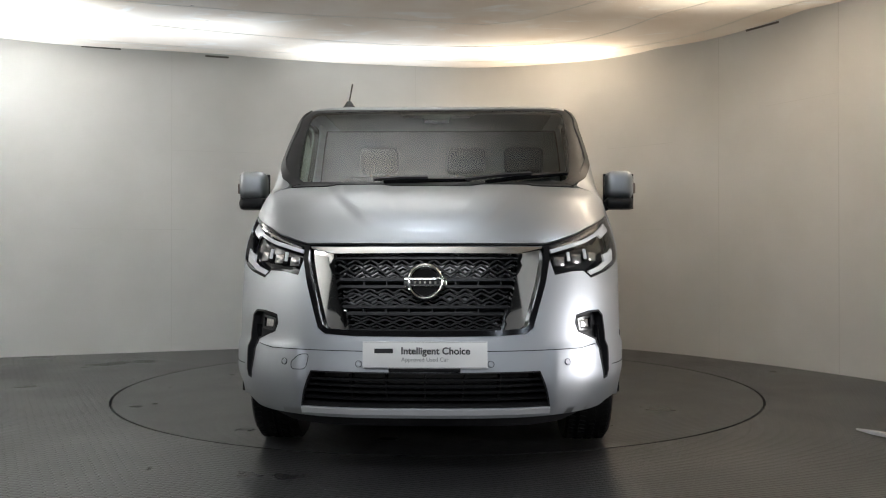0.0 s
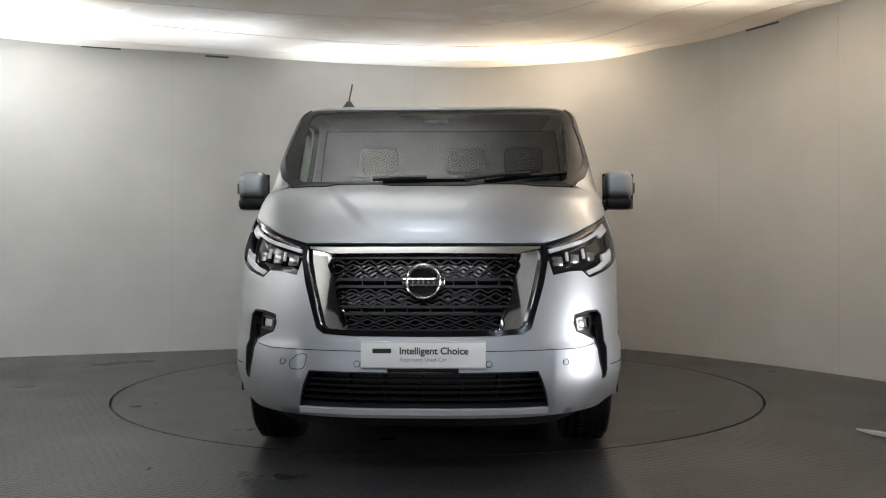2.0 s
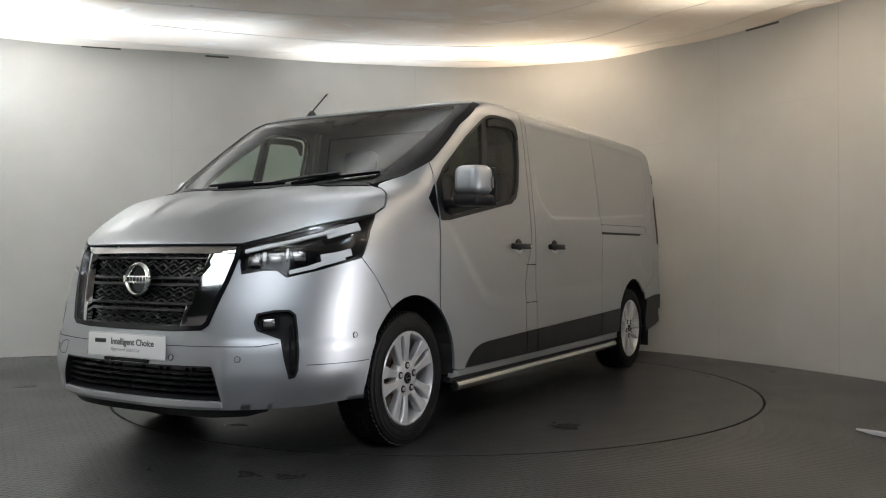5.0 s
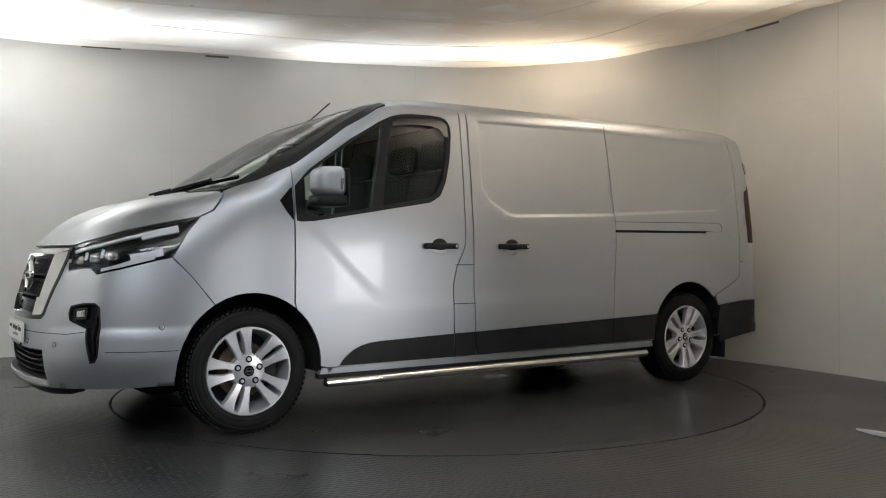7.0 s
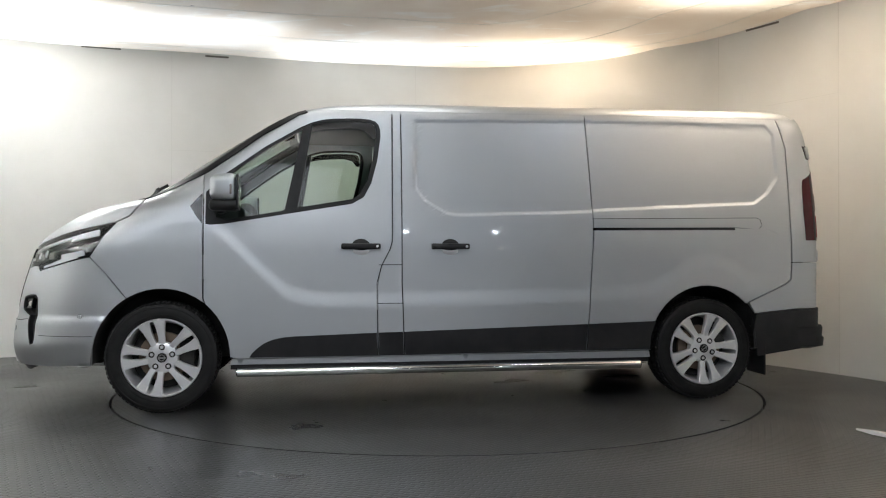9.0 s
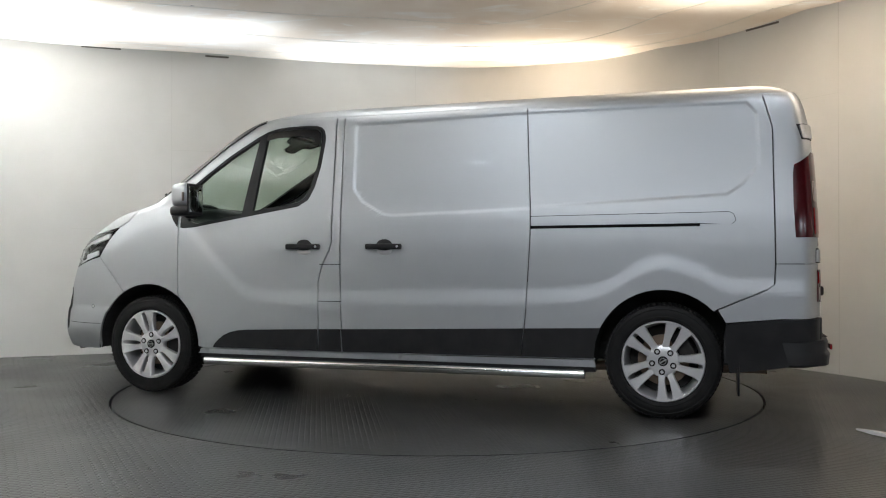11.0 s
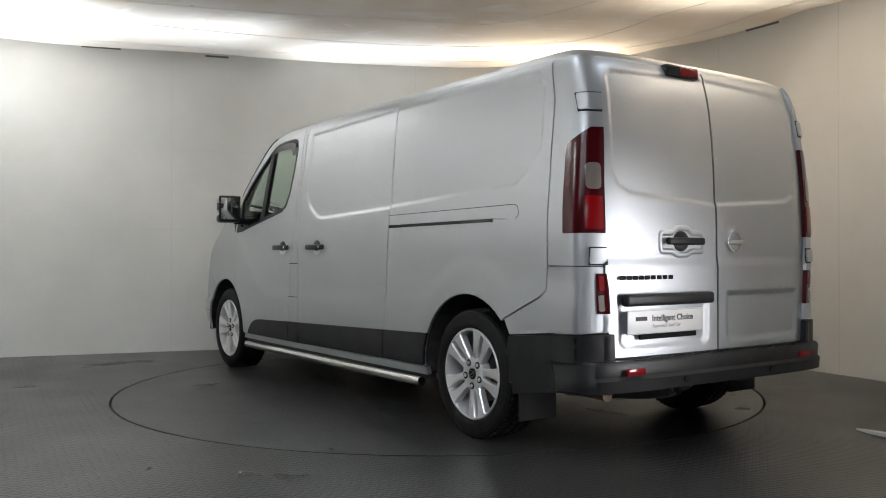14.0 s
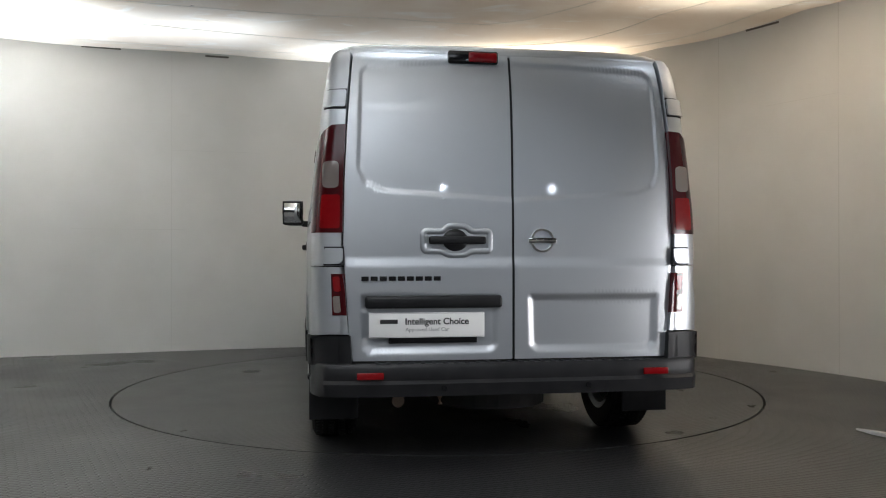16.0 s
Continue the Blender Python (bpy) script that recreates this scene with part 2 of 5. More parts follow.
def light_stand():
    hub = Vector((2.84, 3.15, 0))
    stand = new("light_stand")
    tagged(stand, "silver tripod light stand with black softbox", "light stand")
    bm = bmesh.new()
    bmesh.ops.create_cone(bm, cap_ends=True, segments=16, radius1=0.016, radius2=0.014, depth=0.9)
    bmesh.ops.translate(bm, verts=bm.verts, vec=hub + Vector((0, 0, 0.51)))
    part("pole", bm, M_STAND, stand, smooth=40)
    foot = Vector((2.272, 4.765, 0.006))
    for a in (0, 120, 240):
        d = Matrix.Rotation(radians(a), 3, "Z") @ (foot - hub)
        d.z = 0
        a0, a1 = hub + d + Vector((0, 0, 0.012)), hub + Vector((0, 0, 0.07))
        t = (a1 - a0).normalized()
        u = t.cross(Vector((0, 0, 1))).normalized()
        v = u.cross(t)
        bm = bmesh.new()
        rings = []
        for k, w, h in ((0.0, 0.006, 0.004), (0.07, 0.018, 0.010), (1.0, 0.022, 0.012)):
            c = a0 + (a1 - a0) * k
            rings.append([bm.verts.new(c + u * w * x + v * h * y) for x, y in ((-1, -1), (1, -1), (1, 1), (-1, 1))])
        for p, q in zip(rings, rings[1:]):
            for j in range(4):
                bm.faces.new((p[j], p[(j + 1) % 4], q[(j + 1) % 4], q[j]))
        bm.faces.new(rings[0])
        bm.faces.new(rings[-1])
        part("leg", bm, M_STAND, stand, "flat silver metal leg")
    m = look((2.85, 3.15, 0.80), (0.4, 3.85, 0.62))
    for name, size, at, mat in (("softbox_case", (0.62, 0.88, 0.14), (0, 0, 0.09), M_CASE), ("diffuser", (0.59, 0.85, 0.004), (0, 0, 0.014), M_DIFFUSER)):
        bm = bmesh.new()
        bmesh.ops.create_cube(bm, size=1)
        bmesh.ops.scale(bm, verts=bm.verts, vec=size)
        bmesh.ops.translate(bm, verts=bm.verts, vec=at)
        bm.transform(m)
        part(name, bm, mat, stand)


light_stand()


# ---------------------------------------------------------------- room details
def at_wall(line, x):
    """Place along the wall line where it crosses x, on the far side."""
    for a, b in zip(line, line[1:]):
        if (a.x - x) * (b.x - x) <= 0 and a.y > 5:
            t = (x - a.x) / (b.x - a.x)
            return a + (b - a) * t
    return line[-1]


M_SLOT = material("dark_slot", (0.13, 0.12, 0.11), 0.8)
M_JOINT = material("joint_filler", (0.585, 0.585, 0.565), 0.6)
for x0, x1, z in ((-3.52, -3.18, 2.990), (-2.42, -2.20, 2.985), (2.74, 2.92, 2.985)):
    pts = [at_wall(WALL_LINE, x0 + (x1 - x0) * k / 6) for k in range(7)]
    inner = offset_line(pts, 0.004)
    ribbon("wall_slot", inner, offset_line(pts, -0.01), z, z + 0.018, M_SLOT, "dark slot at the top edge of the wall", "trim")
for x in (-2.73, -0.3, 2.57, 3.2):
    p = at_wall(WALL_LINE, x)
    q = at_wall(WALL_LINE, x + 0.004)
    ribbon("wall_joint", offset_line([p, q], 0.0006), offset_line([p, q], -0.01), 0.0, WALL_H, M_JOINT, "faint filled joint between wall boards", "trim")
for x0, x1, z in ((-2.75, -1.9, 2.02), (1.72, 2.25, 2.07), (2.85, 3.2, 2.28), (1.5, 2.2, 1.22), (-3.6, -2.6, 1.22)):
    pts = [at_wall(WALL_LINE, x0 + (x1 - x0) * k / 8) for k in range(9)]
    ribbon("wall_joint", offset_line(pts, 0.0006), offset_line(pts, -0.01), z, z + 0.004, M_JOINT, "faint filled joint between wall boards", "trim")


def ceiling_z(x, y):
    sag = -0.02 - 0.03 * math.sin(math.pi * ((y + 0.3 * x * 0.2) % 1.25) / 1.25)
    return WALL_H + 0.03 + sag + 0.015 * noise.noise((x * 0.8, y * 0.8, 0))


M_SEAMTAPE = material("ceiling_seam_tape", (0.80, 0.75, 0.67), 0.8)
inside = [p for p in WALL_LINE if p.y > 3.5]
for d in (0.28, 0.95, 1.75):
    bm = bmesh.new()
    rows = [[bm.verts.new((p.x, p.y, ceiling_z(p.x, p.y) - h)) for p in offset_line(inside, d + w)] for w, h in ((-0.004, 0.0), (-0.002, 0.003), (0.002, 0.003), (0.004, 0.0))]
    for a, b in zip(rows, rows[1:]):
        for i in range(len(inside) - 1):
            bm.faces.new((a[i], a[i + 1], b[i + 1], b[i]))
    tagged(part("ceiling_seam", bm, M_SEAMTAPE), "raised seam in the ceiling fabric", "trim", kind="structure")

# puddle left on the turntable
M_WATER = material("thin_water", (0.026, 0.026, 0.026), 0.19)


def puddle(cx, cy, r, seed):
    rnd = random.Random(seed)
    bm = bmesh.new()
    n = 40
    ph = [rnd.random() * 6.28 for _ in range(4)]
    ring = []
    for i in range(n):
        a = 2 * math.pi * i / n
        k = r * (1 + 0.35 * math.sin(2 * a + ph[0]) + 0.22 * math.sin(3 * a + ph[1]) + 0.12 * math.sin(7 * a + ph[2]) + 0.08 * math.sin(11 * a + ph[3]))
        ring.append(bm.verts.new((cx + k * math.cos(a), cy + 0.55 * k * math.sin(a), 0.0015)))
    bm.faces.new(ring)
    return part("puddle", bm, M_WATER, turntable, "thin wet patch on the rubber")


for k, (x, y, r) in enumerate(((-1.05, -0.60, 0.20), (-1.5, -0.25, 0.11), (-0.6, -0.1, 0.14))):
    puddle(x, y, r, k)
# ---------------------------------------------------------------- van: master surface
# van space: x forward, y left, z up, origin on the ground midway between the axles
def curve(table):
    zs, vs = zip(*table)
    # monotone cubic through the table
    h = [zs[i + 1] - zs[i] for i in range(len(zs) - 1)]
    d = [(vs[i + 1] - vs[i]) / h[i] for i in range(len(h))]
    m = [d[0]] + [0 if d[i - 1] * d[i] <= 0 else 2 * d[i - 1] * d[i] / (d[i - 1] + d[i]) for i in range(1, len(d))] + [d[-1]]

    def f(z):
        if z <= zs[0]:
            return vs[0]
        if z >= zs[-1]:
            return vs[-1]
        i = max(k for k in range(len(zs) - 1) if zs[k] <= z)
        t = (z - zs[i]) / h[i]
        return ((1 + 2 * t) * (1 - t) ** 2 * vs[i] + t * (1 - t) ** 2 * h[i] * m[i]
                + t * t * (3 - 2 * t) * vs[i + 1] + t * t * (t - 1) * h[i] * m[i + 1])
    return f


X_FRONT = curve([(0.2, 2.70), (0.3, 2.755), (0.4, 2.765), (0.58, 2.745), (0.7, 2.725), (0.9, 2.675), (1.015, 2.635), (1.06, 2.60), (1.12, 2.53),
                 (1.185, 2.43), (1.25, 2.28), (1.305, 2.05), (1.33, 1.93), (1.40, 1.79), (1.53, 1.58), (1.735, 1.24), (1.85, 1.03), (1.905, 0.88),
                 (1.935, 0.70), (1.96, 0.40), (1.982, 0.0)])
X_NOSE = curve([(0.2, 1.93), (0.7, 1.90), (0.96, 1.88), (1.1, 1.72), (1.18, 1.58), (1.3, 1.36), (1.5, 1.12), (1.735, 0.76), (1.86, 0.48), (1.982, -0.5)])
N_FRONT = curve([(0.2, 2.9), (0.7, 2.85), (0.96, 2.7), (1.16, 2.75), (1.3, 3.4), (1.5, 4.8), (1.7, 6.5), (1.86, 9.0), (1.982, 6.0)])
WIDTH = curve([(0.2, 0.915), (0.3, 0.925), (0.45, 0.932), (0.62, 0.935), (0.8, 0.937), (1.0, 0.938), (1.15, 0.932), (1.3, 0.918),
               (1.5, 0.898), (1.7, 0.874), (1.8, 0.860), (1.86, 0.846), (1.9, 0.822), (1.93, 0.780), (1.955, 0.70), (1.972, 0.55), (1.982, 0.35)])
X_REAR = curve([(0.2, -2.60), (0.5, -2.615), (1.0, -2.615), (1.3, -2.608), (1.5, -2.597), (1.7, -2.573), (1.83, -2.54), (1.9, -2.495), (1.94, -2.42), (1.965, -2.25),
                (1.982, -1.9)])
R_REAR = 0.17
N_REAR = 4.2
Z_TOP = 1.982


def smooth01(t):
    t = min(max(t, 0.0), 1.0)
    return t * t * (3 - 2 * t)


def base_point(s, z):
    """The body's skin: |s| 0 to 1 nose, 1 to 2 side, 2 to 3 tail; negative s is the right side."""
    a = abs(s)
    w, sign = WIDTH(z), 1 if s >= 0 else -1
    if a <= 1:
        xs, xf, n = X_NOSE(z), X_FRONT(z), N_FRONT(z)
        u = a * math.pi / 2
        y = w * math.sin(u) ** (2 / n)
        x = xs + (xf - xs) * max(math.cos(u), 0) ** (2 / n)
        y *= 1 - 0.09 * smooth01((0.46 - z) / 0.24) * smooth01((x - 2.05) / 0.3)
    elif a <= 2:
        xs, xr = X_NOSE(z), X_REAR(z) + R_REAR
        x, y = xs + (xr - xs) * (a - 1), w
    else:
        u = (a - 2) * math.pi / 2
        xr = X_REAR(z)
        y = w * max(math.cos(u), 0) ** (2 / N_REAR)
        x = xr + R_REAR - R_REAR * math.sin(u) ** (2 / N_REAR)
    y *= 1 - 0.028 * smooth01((-0.6 - x) / 2.0) - 0.012 * smooth01((x - 0.8) / 1.0)
    rise = 0.018 * smooth01((z - 1.5) / 0.4) * smooth01((0.6 - x) / 3.0)
    return Vector((x, sign * y, z + rise))


def s_from_x(x, z):
    xs, xf, xr = X_NOSE(z), X_FRONT(z), X_REAR(z)
    if x >= xs:
        q = min((x - xs) / (xf - xs), 1)
        return math.acos(q ** (N_FRONT(z) / 2)) * 2 / math.pi
    if x >= xr + R_REAR:
        return 1 + (x - xs) / (xr + R_REAR - xs)
    q = min((xr + R_REAR - x) / R_REAR, 1)
    return 2 + math.asin(q ** (N_REAR / 2)) * 2 / math.pi


def s_from_front(y, z):
    q = min(abs(y) / WIDTH(z), 1)
    s = math.asin(q ** (N_FRONT(z) / 2)) * 2 / math.pi
    return s if y >= 0 else -s


def s_from_rear(y, z):
    q = min(abs(y) / WIDTH(z), 1)
    s = 2 + math.acos(q ** (N_REAR / 2)) * 2 / math.pi
    return s if y >= 0 else -s


van = new("van")
tagged(van, "silver panel van with alloy wheels and black lower trim", "van")


# pressed shapes of the skin
RECESS = ([(0.20, 1.825), (-0.975, 1.845), (-0.975, 1.252), (-0.06, 1.222), (0.0, 1.232), (0.14, 1.315), (0.20, 1.40)],
          [(-0.925, 1.843), (-2.22, 1.843), (-2.272, 1.78), (-2.285, 1.49), (-2.20, 1.38), (-2.11, 1.318), (-0.925, 1.256)])
REAR_RECESS = [(0.69, 1.79), (0.655, 1.825), (0.03, 1.85), (-0.2, 1.85), (-0.2, 1.222), (0.03, 1.222), (0.60, 1.258), (0.675, 1.295), (0.705, 1.36)]
PLATE_RECESS = [(0.68, 0.775), (0.08, 0.775), (0.085, 0.56), (0.11, 0.54), (0.645, 0.538), (0.675, 0.56)]
SWELL = curve([(-2.4, 0.79), (-2.15, 0.79), (-2.05, 0.815), (-1.95, 0.885), (-1.745, 0.93), (-1.6, 0.885), (-1.5, 0.815), (-1.3, 0.735), (-0.6, 0.705),
               (0.777, 0.69), (0.966, 0.725), (1.11, 0.837), (1.35, 1.075), (1.5, 1.22)])


def inner_distance(poly, x, y):
    """How far a point lies inside a polygon (negative outside)."""
    inside, best = False, 1e9
    n = len(poly)
    for i in range(n):
        (ax, ay), (bx, by) = poly[i], poly[(i + 1) % n]
        if (ay > y) != (by > y) and x < (bx - ax) * (y - ay) / (by - ay) + ax:
            inside = not inside
        ex, ey = bx - ax, by - ay
        t = min(max(((x - ax) * ex + (y - ay) * ey) / (ex * ex + ey * ey), 0), 1)
        best = min(best, (x - ax - t * ex) ** 2 + (y - ay - t * ey) ** 2)
    best = math.sqrt(best)
    return best if inside else -best


def pressing(s, p):
    """Offset of the skin along its normal."""
    a, x, y, z = abs(s), p.x, abs(p.y), p.z - 0.012 * smooth01((p.z - 1.5) / 0.4) * smooth01((0.6 - p.x) / 3.0)
    d = 0.0
    if a <= 2.2 and x < 1.78:
        d += 0.008 * smooth01((SWELL(x) - z) / 0.12 + 0.5) * smooth01((1.75 - x) / 0.3) * smooth01((a - 0.5) / 0.2)
        if 1.1 < z < 1.88 and x < 0.3:
            d -= 0.008 * max(smooth01(inner_distance(poly, x, z) / 0.026 + 0.5) for poly in RECESS)
    if a < 1 and 1.03 < z < 1.32:
        d += 0.008 * smooth01((0.22 + 1.1 * (z - 1.06) - y) / 0.07 + 0.5) * smooth01((z - 1.05) / 0.12)
        d -= 0.007 * smooth01((0.10 + 0.5 * (z - 1.06) - y) / 0.05 + 0.5) * smooth01((z - 1.10) / 0.12)
    if a < 1 and 0.3 < z < 0.7:
        d += 0.012 * smooth01((0.575 - z) / 0.03 + 0.5) * smooth01((y - 0.50) / 0.05)
    if a > 2.2:
        d -= 0.008 * smooth01(inner_distance(REAR_RECESS, y, z) / 0.026 + 0.5)
        d -= 0.012 * smooth01(inner_distance(PLATE_RECESS, y, z) / 0.04 + 0.5)
        d += 0.007 * smooth01((0.935 - z) / 0.03 + 0.5) * smooth01((0.78 - y) / 0.02)
    return d


def tangents(f, s, z, e=1.5e-3):
    lo, hi = s - 1.5e-3, s + 1.5e-3
    if abs(s) > 2.35:
        y = math.cos((abs(s) - 2) * math.pi / 2)
        y = max(y, 1e-9) ** (2 / N_REAR)
        lo, hi = [math.copysign(2 + math.acos(min(max(q, 1e-4), 1) ** (N_REAR / 2)) * 2 / math.pi, s) for q in ((y + 0.0025), (y - 0.0025))]
        if s < 0:
            lo, hi = hi, lo
    a = f(hi, z) - f(lo, z)
    b = f(s, z + e) - f(s, z - e)
    n = a.cross(b)
    if n.length < 1e-12:
        n = Vector((0, 0, 1))
    n.normalize()
    return n


def outward(s, z, n):
    p = base_point(s, z)
    c = Vector((min(max(p.x, -2.2), 1.2), 0, 1.0))
    return n if n.dot(p - c) > 0 else -n


def skin(s, z):
    p = base_point(s, z)
    d = pressing(s, p)
    if d:
        p = p + outward(s, z, tangents(base_point, s, z)) * d
    return p


def skin_normal(s, z):
    return outward(s, z, tangents(skin, s, z, 4e-3))


def to_s(c, a, z):
    if c == "x":
        return s_from_x(a, z)
    if c == "X":
        return -s_from_x(a, z)
    if c == "f":
        return s_from_front(a, z)
    if c == "r":
        return s_from_rear(a, z)
    return a


def trace(points, step=0.025, closed=True):
    """Samples (s, z) along a line of (chart, value, z): x along the left side, X along the right, f across the nose, r across the tail."""
    out = []
    n = len(points)
    for i in range(n if closed else n - 1):
        (c, a, z), (d, b, w) = points[i], points[(i + 1) % n]
        if c != d:
            a, b, c = to_s(c, a, z), to_s(d, b, w), "s"
        length = (base_point(to_s(c, a, z), z) - base_point(to_s(c, b, w), w)).length
        k = max(1, round(length / step))
        out += [(to_s(c, a + (b - a) * j / k, z + (w - z) * j / k), z + (w - z) * j / k) for j in range(k)]
    if not closed:
        out.append((to_s(*points[-1]), points[-1][2]))
    return out


def rounded(points, r, n=4):
    """Rounds the corners of a closed line whose points share one chart."""
    out = []
    for i, (c, a, z) in enumerate(points):
        p = Vector((a, z))
        u = Vector(points[i - 1][1:]) - p
        v = Vector(points[(i + 1) % len(points)][1:]) - p
        k = min(r, u.length * 0.45, v.length * 0.45)
        q0, q1 = p + u.normalized() * k, p + v.normalized() * k
        for j in range(n + 1):
            t = j / n
            q = q0 * (1 - t) ** 2 + p * 2 * t * (1 - t) + q1 * t * t
            out.append((c, q.x, q.y))
    return out


def arch(cx, a0, a1, grow=0.0, n=14):
    """Wheel arch, by angle in degrees."""
    return [("x", cx + (0.405 + grow) * math.cos(radians(a0 + (a1 - a0) * i / n)), 0.345 + (0.420 + grow) * math.sin(radians(a0 + (a1 - a0) * i / n)))
            for i in range(n + 1)]


def mirror_line(points):
    """The line, then its mirror image across the middle of the nose or tail."""
    return points + [("X", a, z) if c == "x" else (c, -a, z) for c, a, z in reversed(points) if abs(a) > 1e-6]


# spacing of the flattened tail: part arc, part distance across the doors
TAIL_A = np.concatenate((np.linspace(0, 0.95, 400), 1 - 0.05 * np.linspace(0.995, 0, 400) ** 3))
TAIL_U = 1.0 * (1.0 * TAIL_A + 0.80 * (1 - np.maximum(np.cos(TAIL_A * math.pi / 2), 0) ** (2 / N_REAR)))


def flat_u(s):
    a = abs(s)
    u = 1.35 * a if a <= 1 else 1.35 + 3.55 * (a - 1) if a <= 2 else 4.9 + float(np.interp(a - 2, TAIL_A, TAIL_U))
    return u if s >= 0 else -u


_V = [0.0]
for _k in range(1, 1800):
    _V.append(_V[-1] + math.hypot(0.001, X_FRONT(0.2 + _k * 0.001) - X_FRONT(0.2 + (_k - 1) * 0.001)))


def flat_v(z, nose):
    return _V[min(max(round((z - 0.2) * 1000), 0), 1799)] + 0.0 if nose else z


def in_polygon(poly, pts):
    x, y = pts[:, 0], pts[:, 1]
    inside = np.zeros(len(pts), bool)
    a = poly
    b = np.roll(poly, -1, axis=0)
    for (ax, ay), (bx, by) in zip(a, b):
        if ay != by:
            inside ^= ((ay > y) != (by > y)) & (x < (bx - ax) * (y - ay) / (by - ay) + ax)
    return inside


def near_lines(lines, pts, d):
    close = np.zeros(len(pts), bool)
    for line in lines:
        for q in line:
            close |= ((pts - q) ** 2).sum(axis=1) < d * d
    return close


def panel_data(outline, holes, off, rim, step, nose, extra):
    from mathutils.geometry import delaunay_2d_cdt
    lines = [trace(outline)] + [trace(h) for h in holes]
    flat = [np.array([(flat_u(s), flat_v(z, nose)) for s, z in line]) for line in lines]
    lo, hi = flat[0].min(axis=0), flat[0].max(axis=0)
    # inner grid
    zs = np.linspace(min(z for _, z in lines[0]), max(z for _, z in lines[0]), 400)
    vs = np.array([flat_v(z, nose) for z in zs])
    grid = []
    for j, v in enumerate(np.arange(lo[1] + step / 2, hi[1], step * 0.87)):
        for u in np.arange(lo[0] + (step / 2 if j % 2 else 0), hi[0], step):
            grid.append((u, v))
    inner = np.array(grid) if grid else np.zeros((0, 2))
    sz_in = []
    if len(inner):
        ok = in_polygon(flat[0], inner) & ~near_lines(flat, inner, step * 0.55)
        for h in flat[1:]:
            ok &= ~in_polygon(h, inner)
        inner = inner[ok]

    def unflat(u, v):
        a = abs(u)
        s = a / 1.35 if a <= 1.35 else 1 + (a - 1.35) / 3.55 if a <= 4.9 else 2 + float(np.interp(a - 4.9, TAIL_U, TAIL_A))
        return (s if u >= 0 else -s), float(np.interp(v, vs, zs)) if nose else v

    sz = [q for line in lines for q in line]
    coords = [tuple(q) for f in flat for q in f]
    edges, k = [], 0
    for line in lines:
        edges += [(k + i, k + (i + 1) % len(line)) for i in range(len(line))]
        k += len(line)
    more, pts = [], []
    for line in extra:
        e = trace(line, 0.018)
        f = np.array([(flat_u(s), flat_v(z, nose)) for s, z in e])
        ok = in_polygon(flat[0], f) & ~near_lines(flat, f, 0.008)
        for h in flat[1:]:
            ok &= ~in_polygon(h, f)
        more += [q for q, o in zip(e, ok) if o]
        pts += [tuple(q) for q, o in zip(f, ok) if o]
    if pts and len(inner):
        inner = inner[~near_lines([np.array(pts)], inner, 0.016)]
    more += [unflat(*q) for q in inner]
    pts += [tuple(q) for q in inner]
    sz += more
    coords += pts
    vo, eo, fo, ov, _, _ = delaunay_2d_cdt([Vector(c) for c in coords], edges, [], 0, 1e-6)
    where = [sz[o[0]] if o else unflat(*v) for v, o in zip(vo, ov)]
    mid = np.array([[sum(vo[i][k] for i in f) / 3 for k in (0, 1)] for f in fo])
    keep = in_polygon(flat[0], mid)
    for h in flat[1:]:
        keep &= ~in_polygon(h, mid)
    fo = [f for f, o in zip(fo, keep) if o]
    verts, normals = [], []
    for s, z in where:
        n = skin_normal(s, z)
        if callable(off):
            def place(a, b):
                return skin(a, b) + n * off(a, b)
            verts.append(place(s, z))
            n = outward(s, z, tangents(place, s, z, 4e-3))
        else:
            verts.append(skin(s, z) + n * off)
        normals.append(n)
    faces = []
    for a, b, c in fo:
        g = (verts[b] - verts[a]).cross(verts[c] - verts[a])
        faces.append((a, b, c) if g.dot(normals[a] + normals[b] + normals[c]) > 0 else (a, c, b))
    top = len(faces)
    if rim:
        count = {}
        for f in faces:
            for i in range(3):
                e = (f[i], f[(i + 1) % 3])
                count[frozenset(e)] = None if frozenset(e) in count else e
        outer, inner_v = {}, {}
        for e in [e for e in count.values() if e]:
            for i in e:
                if i not in outer:
                    outer[i] = len(verts)
                    verts.append(verts[i].copy())
                    inner_v[i] = len(verts)
                    verts.append(verts[i] - normals[i] * rim)
            a, b = e
            faces.append((outer[b], outer[a], inner_v[a], inner_v[b]))
    used = sorted({i for f in faces for i in f})
    new_index = {i: k for k, i in enumerate(used)}
    normals += [None] * (len(verts) - len(normals))
    return [verts[i] for i in used], [tuple(new_index[i] for i in f) for f in faces], top, [normals[i] for i in used]


def panel(name, outline, mat, parent=None, label="", holes=(), off=0.0, rim=0.016, step=0.035, nose=False, extra=(), both=True):
    """A sheet of the skin within an outline, with its edges turned in. both: also its mirror image on the other side."""
    verts, faces, top, normals = panel_data(outline, holes, off, rim, step, nose, extra)
    made = []
    for side in ((1, -1) if both else (1,)):
        fs = faces if side == 1 else [tuple(reversed(f)) for f in faces]
        ob = mesh_object(name, [(v.x, v.y * side, v.z) for v in verts], fs, mat, parent or van, label)
        me = ob.data
        flags = [k < top for k in range(len(fs))]
        me.polygons.foreach_set("use_smooth", flags)
        loops = []
        for k, f in enumerate(fs):
            for i in f:
                n = normals[i] if k < top else None
                loops.append((n.x, n.y * side, n.z) if n else (0, 0, 0))
        me.normals_split_custom_set(loops)
        made.append(ob)
    return made


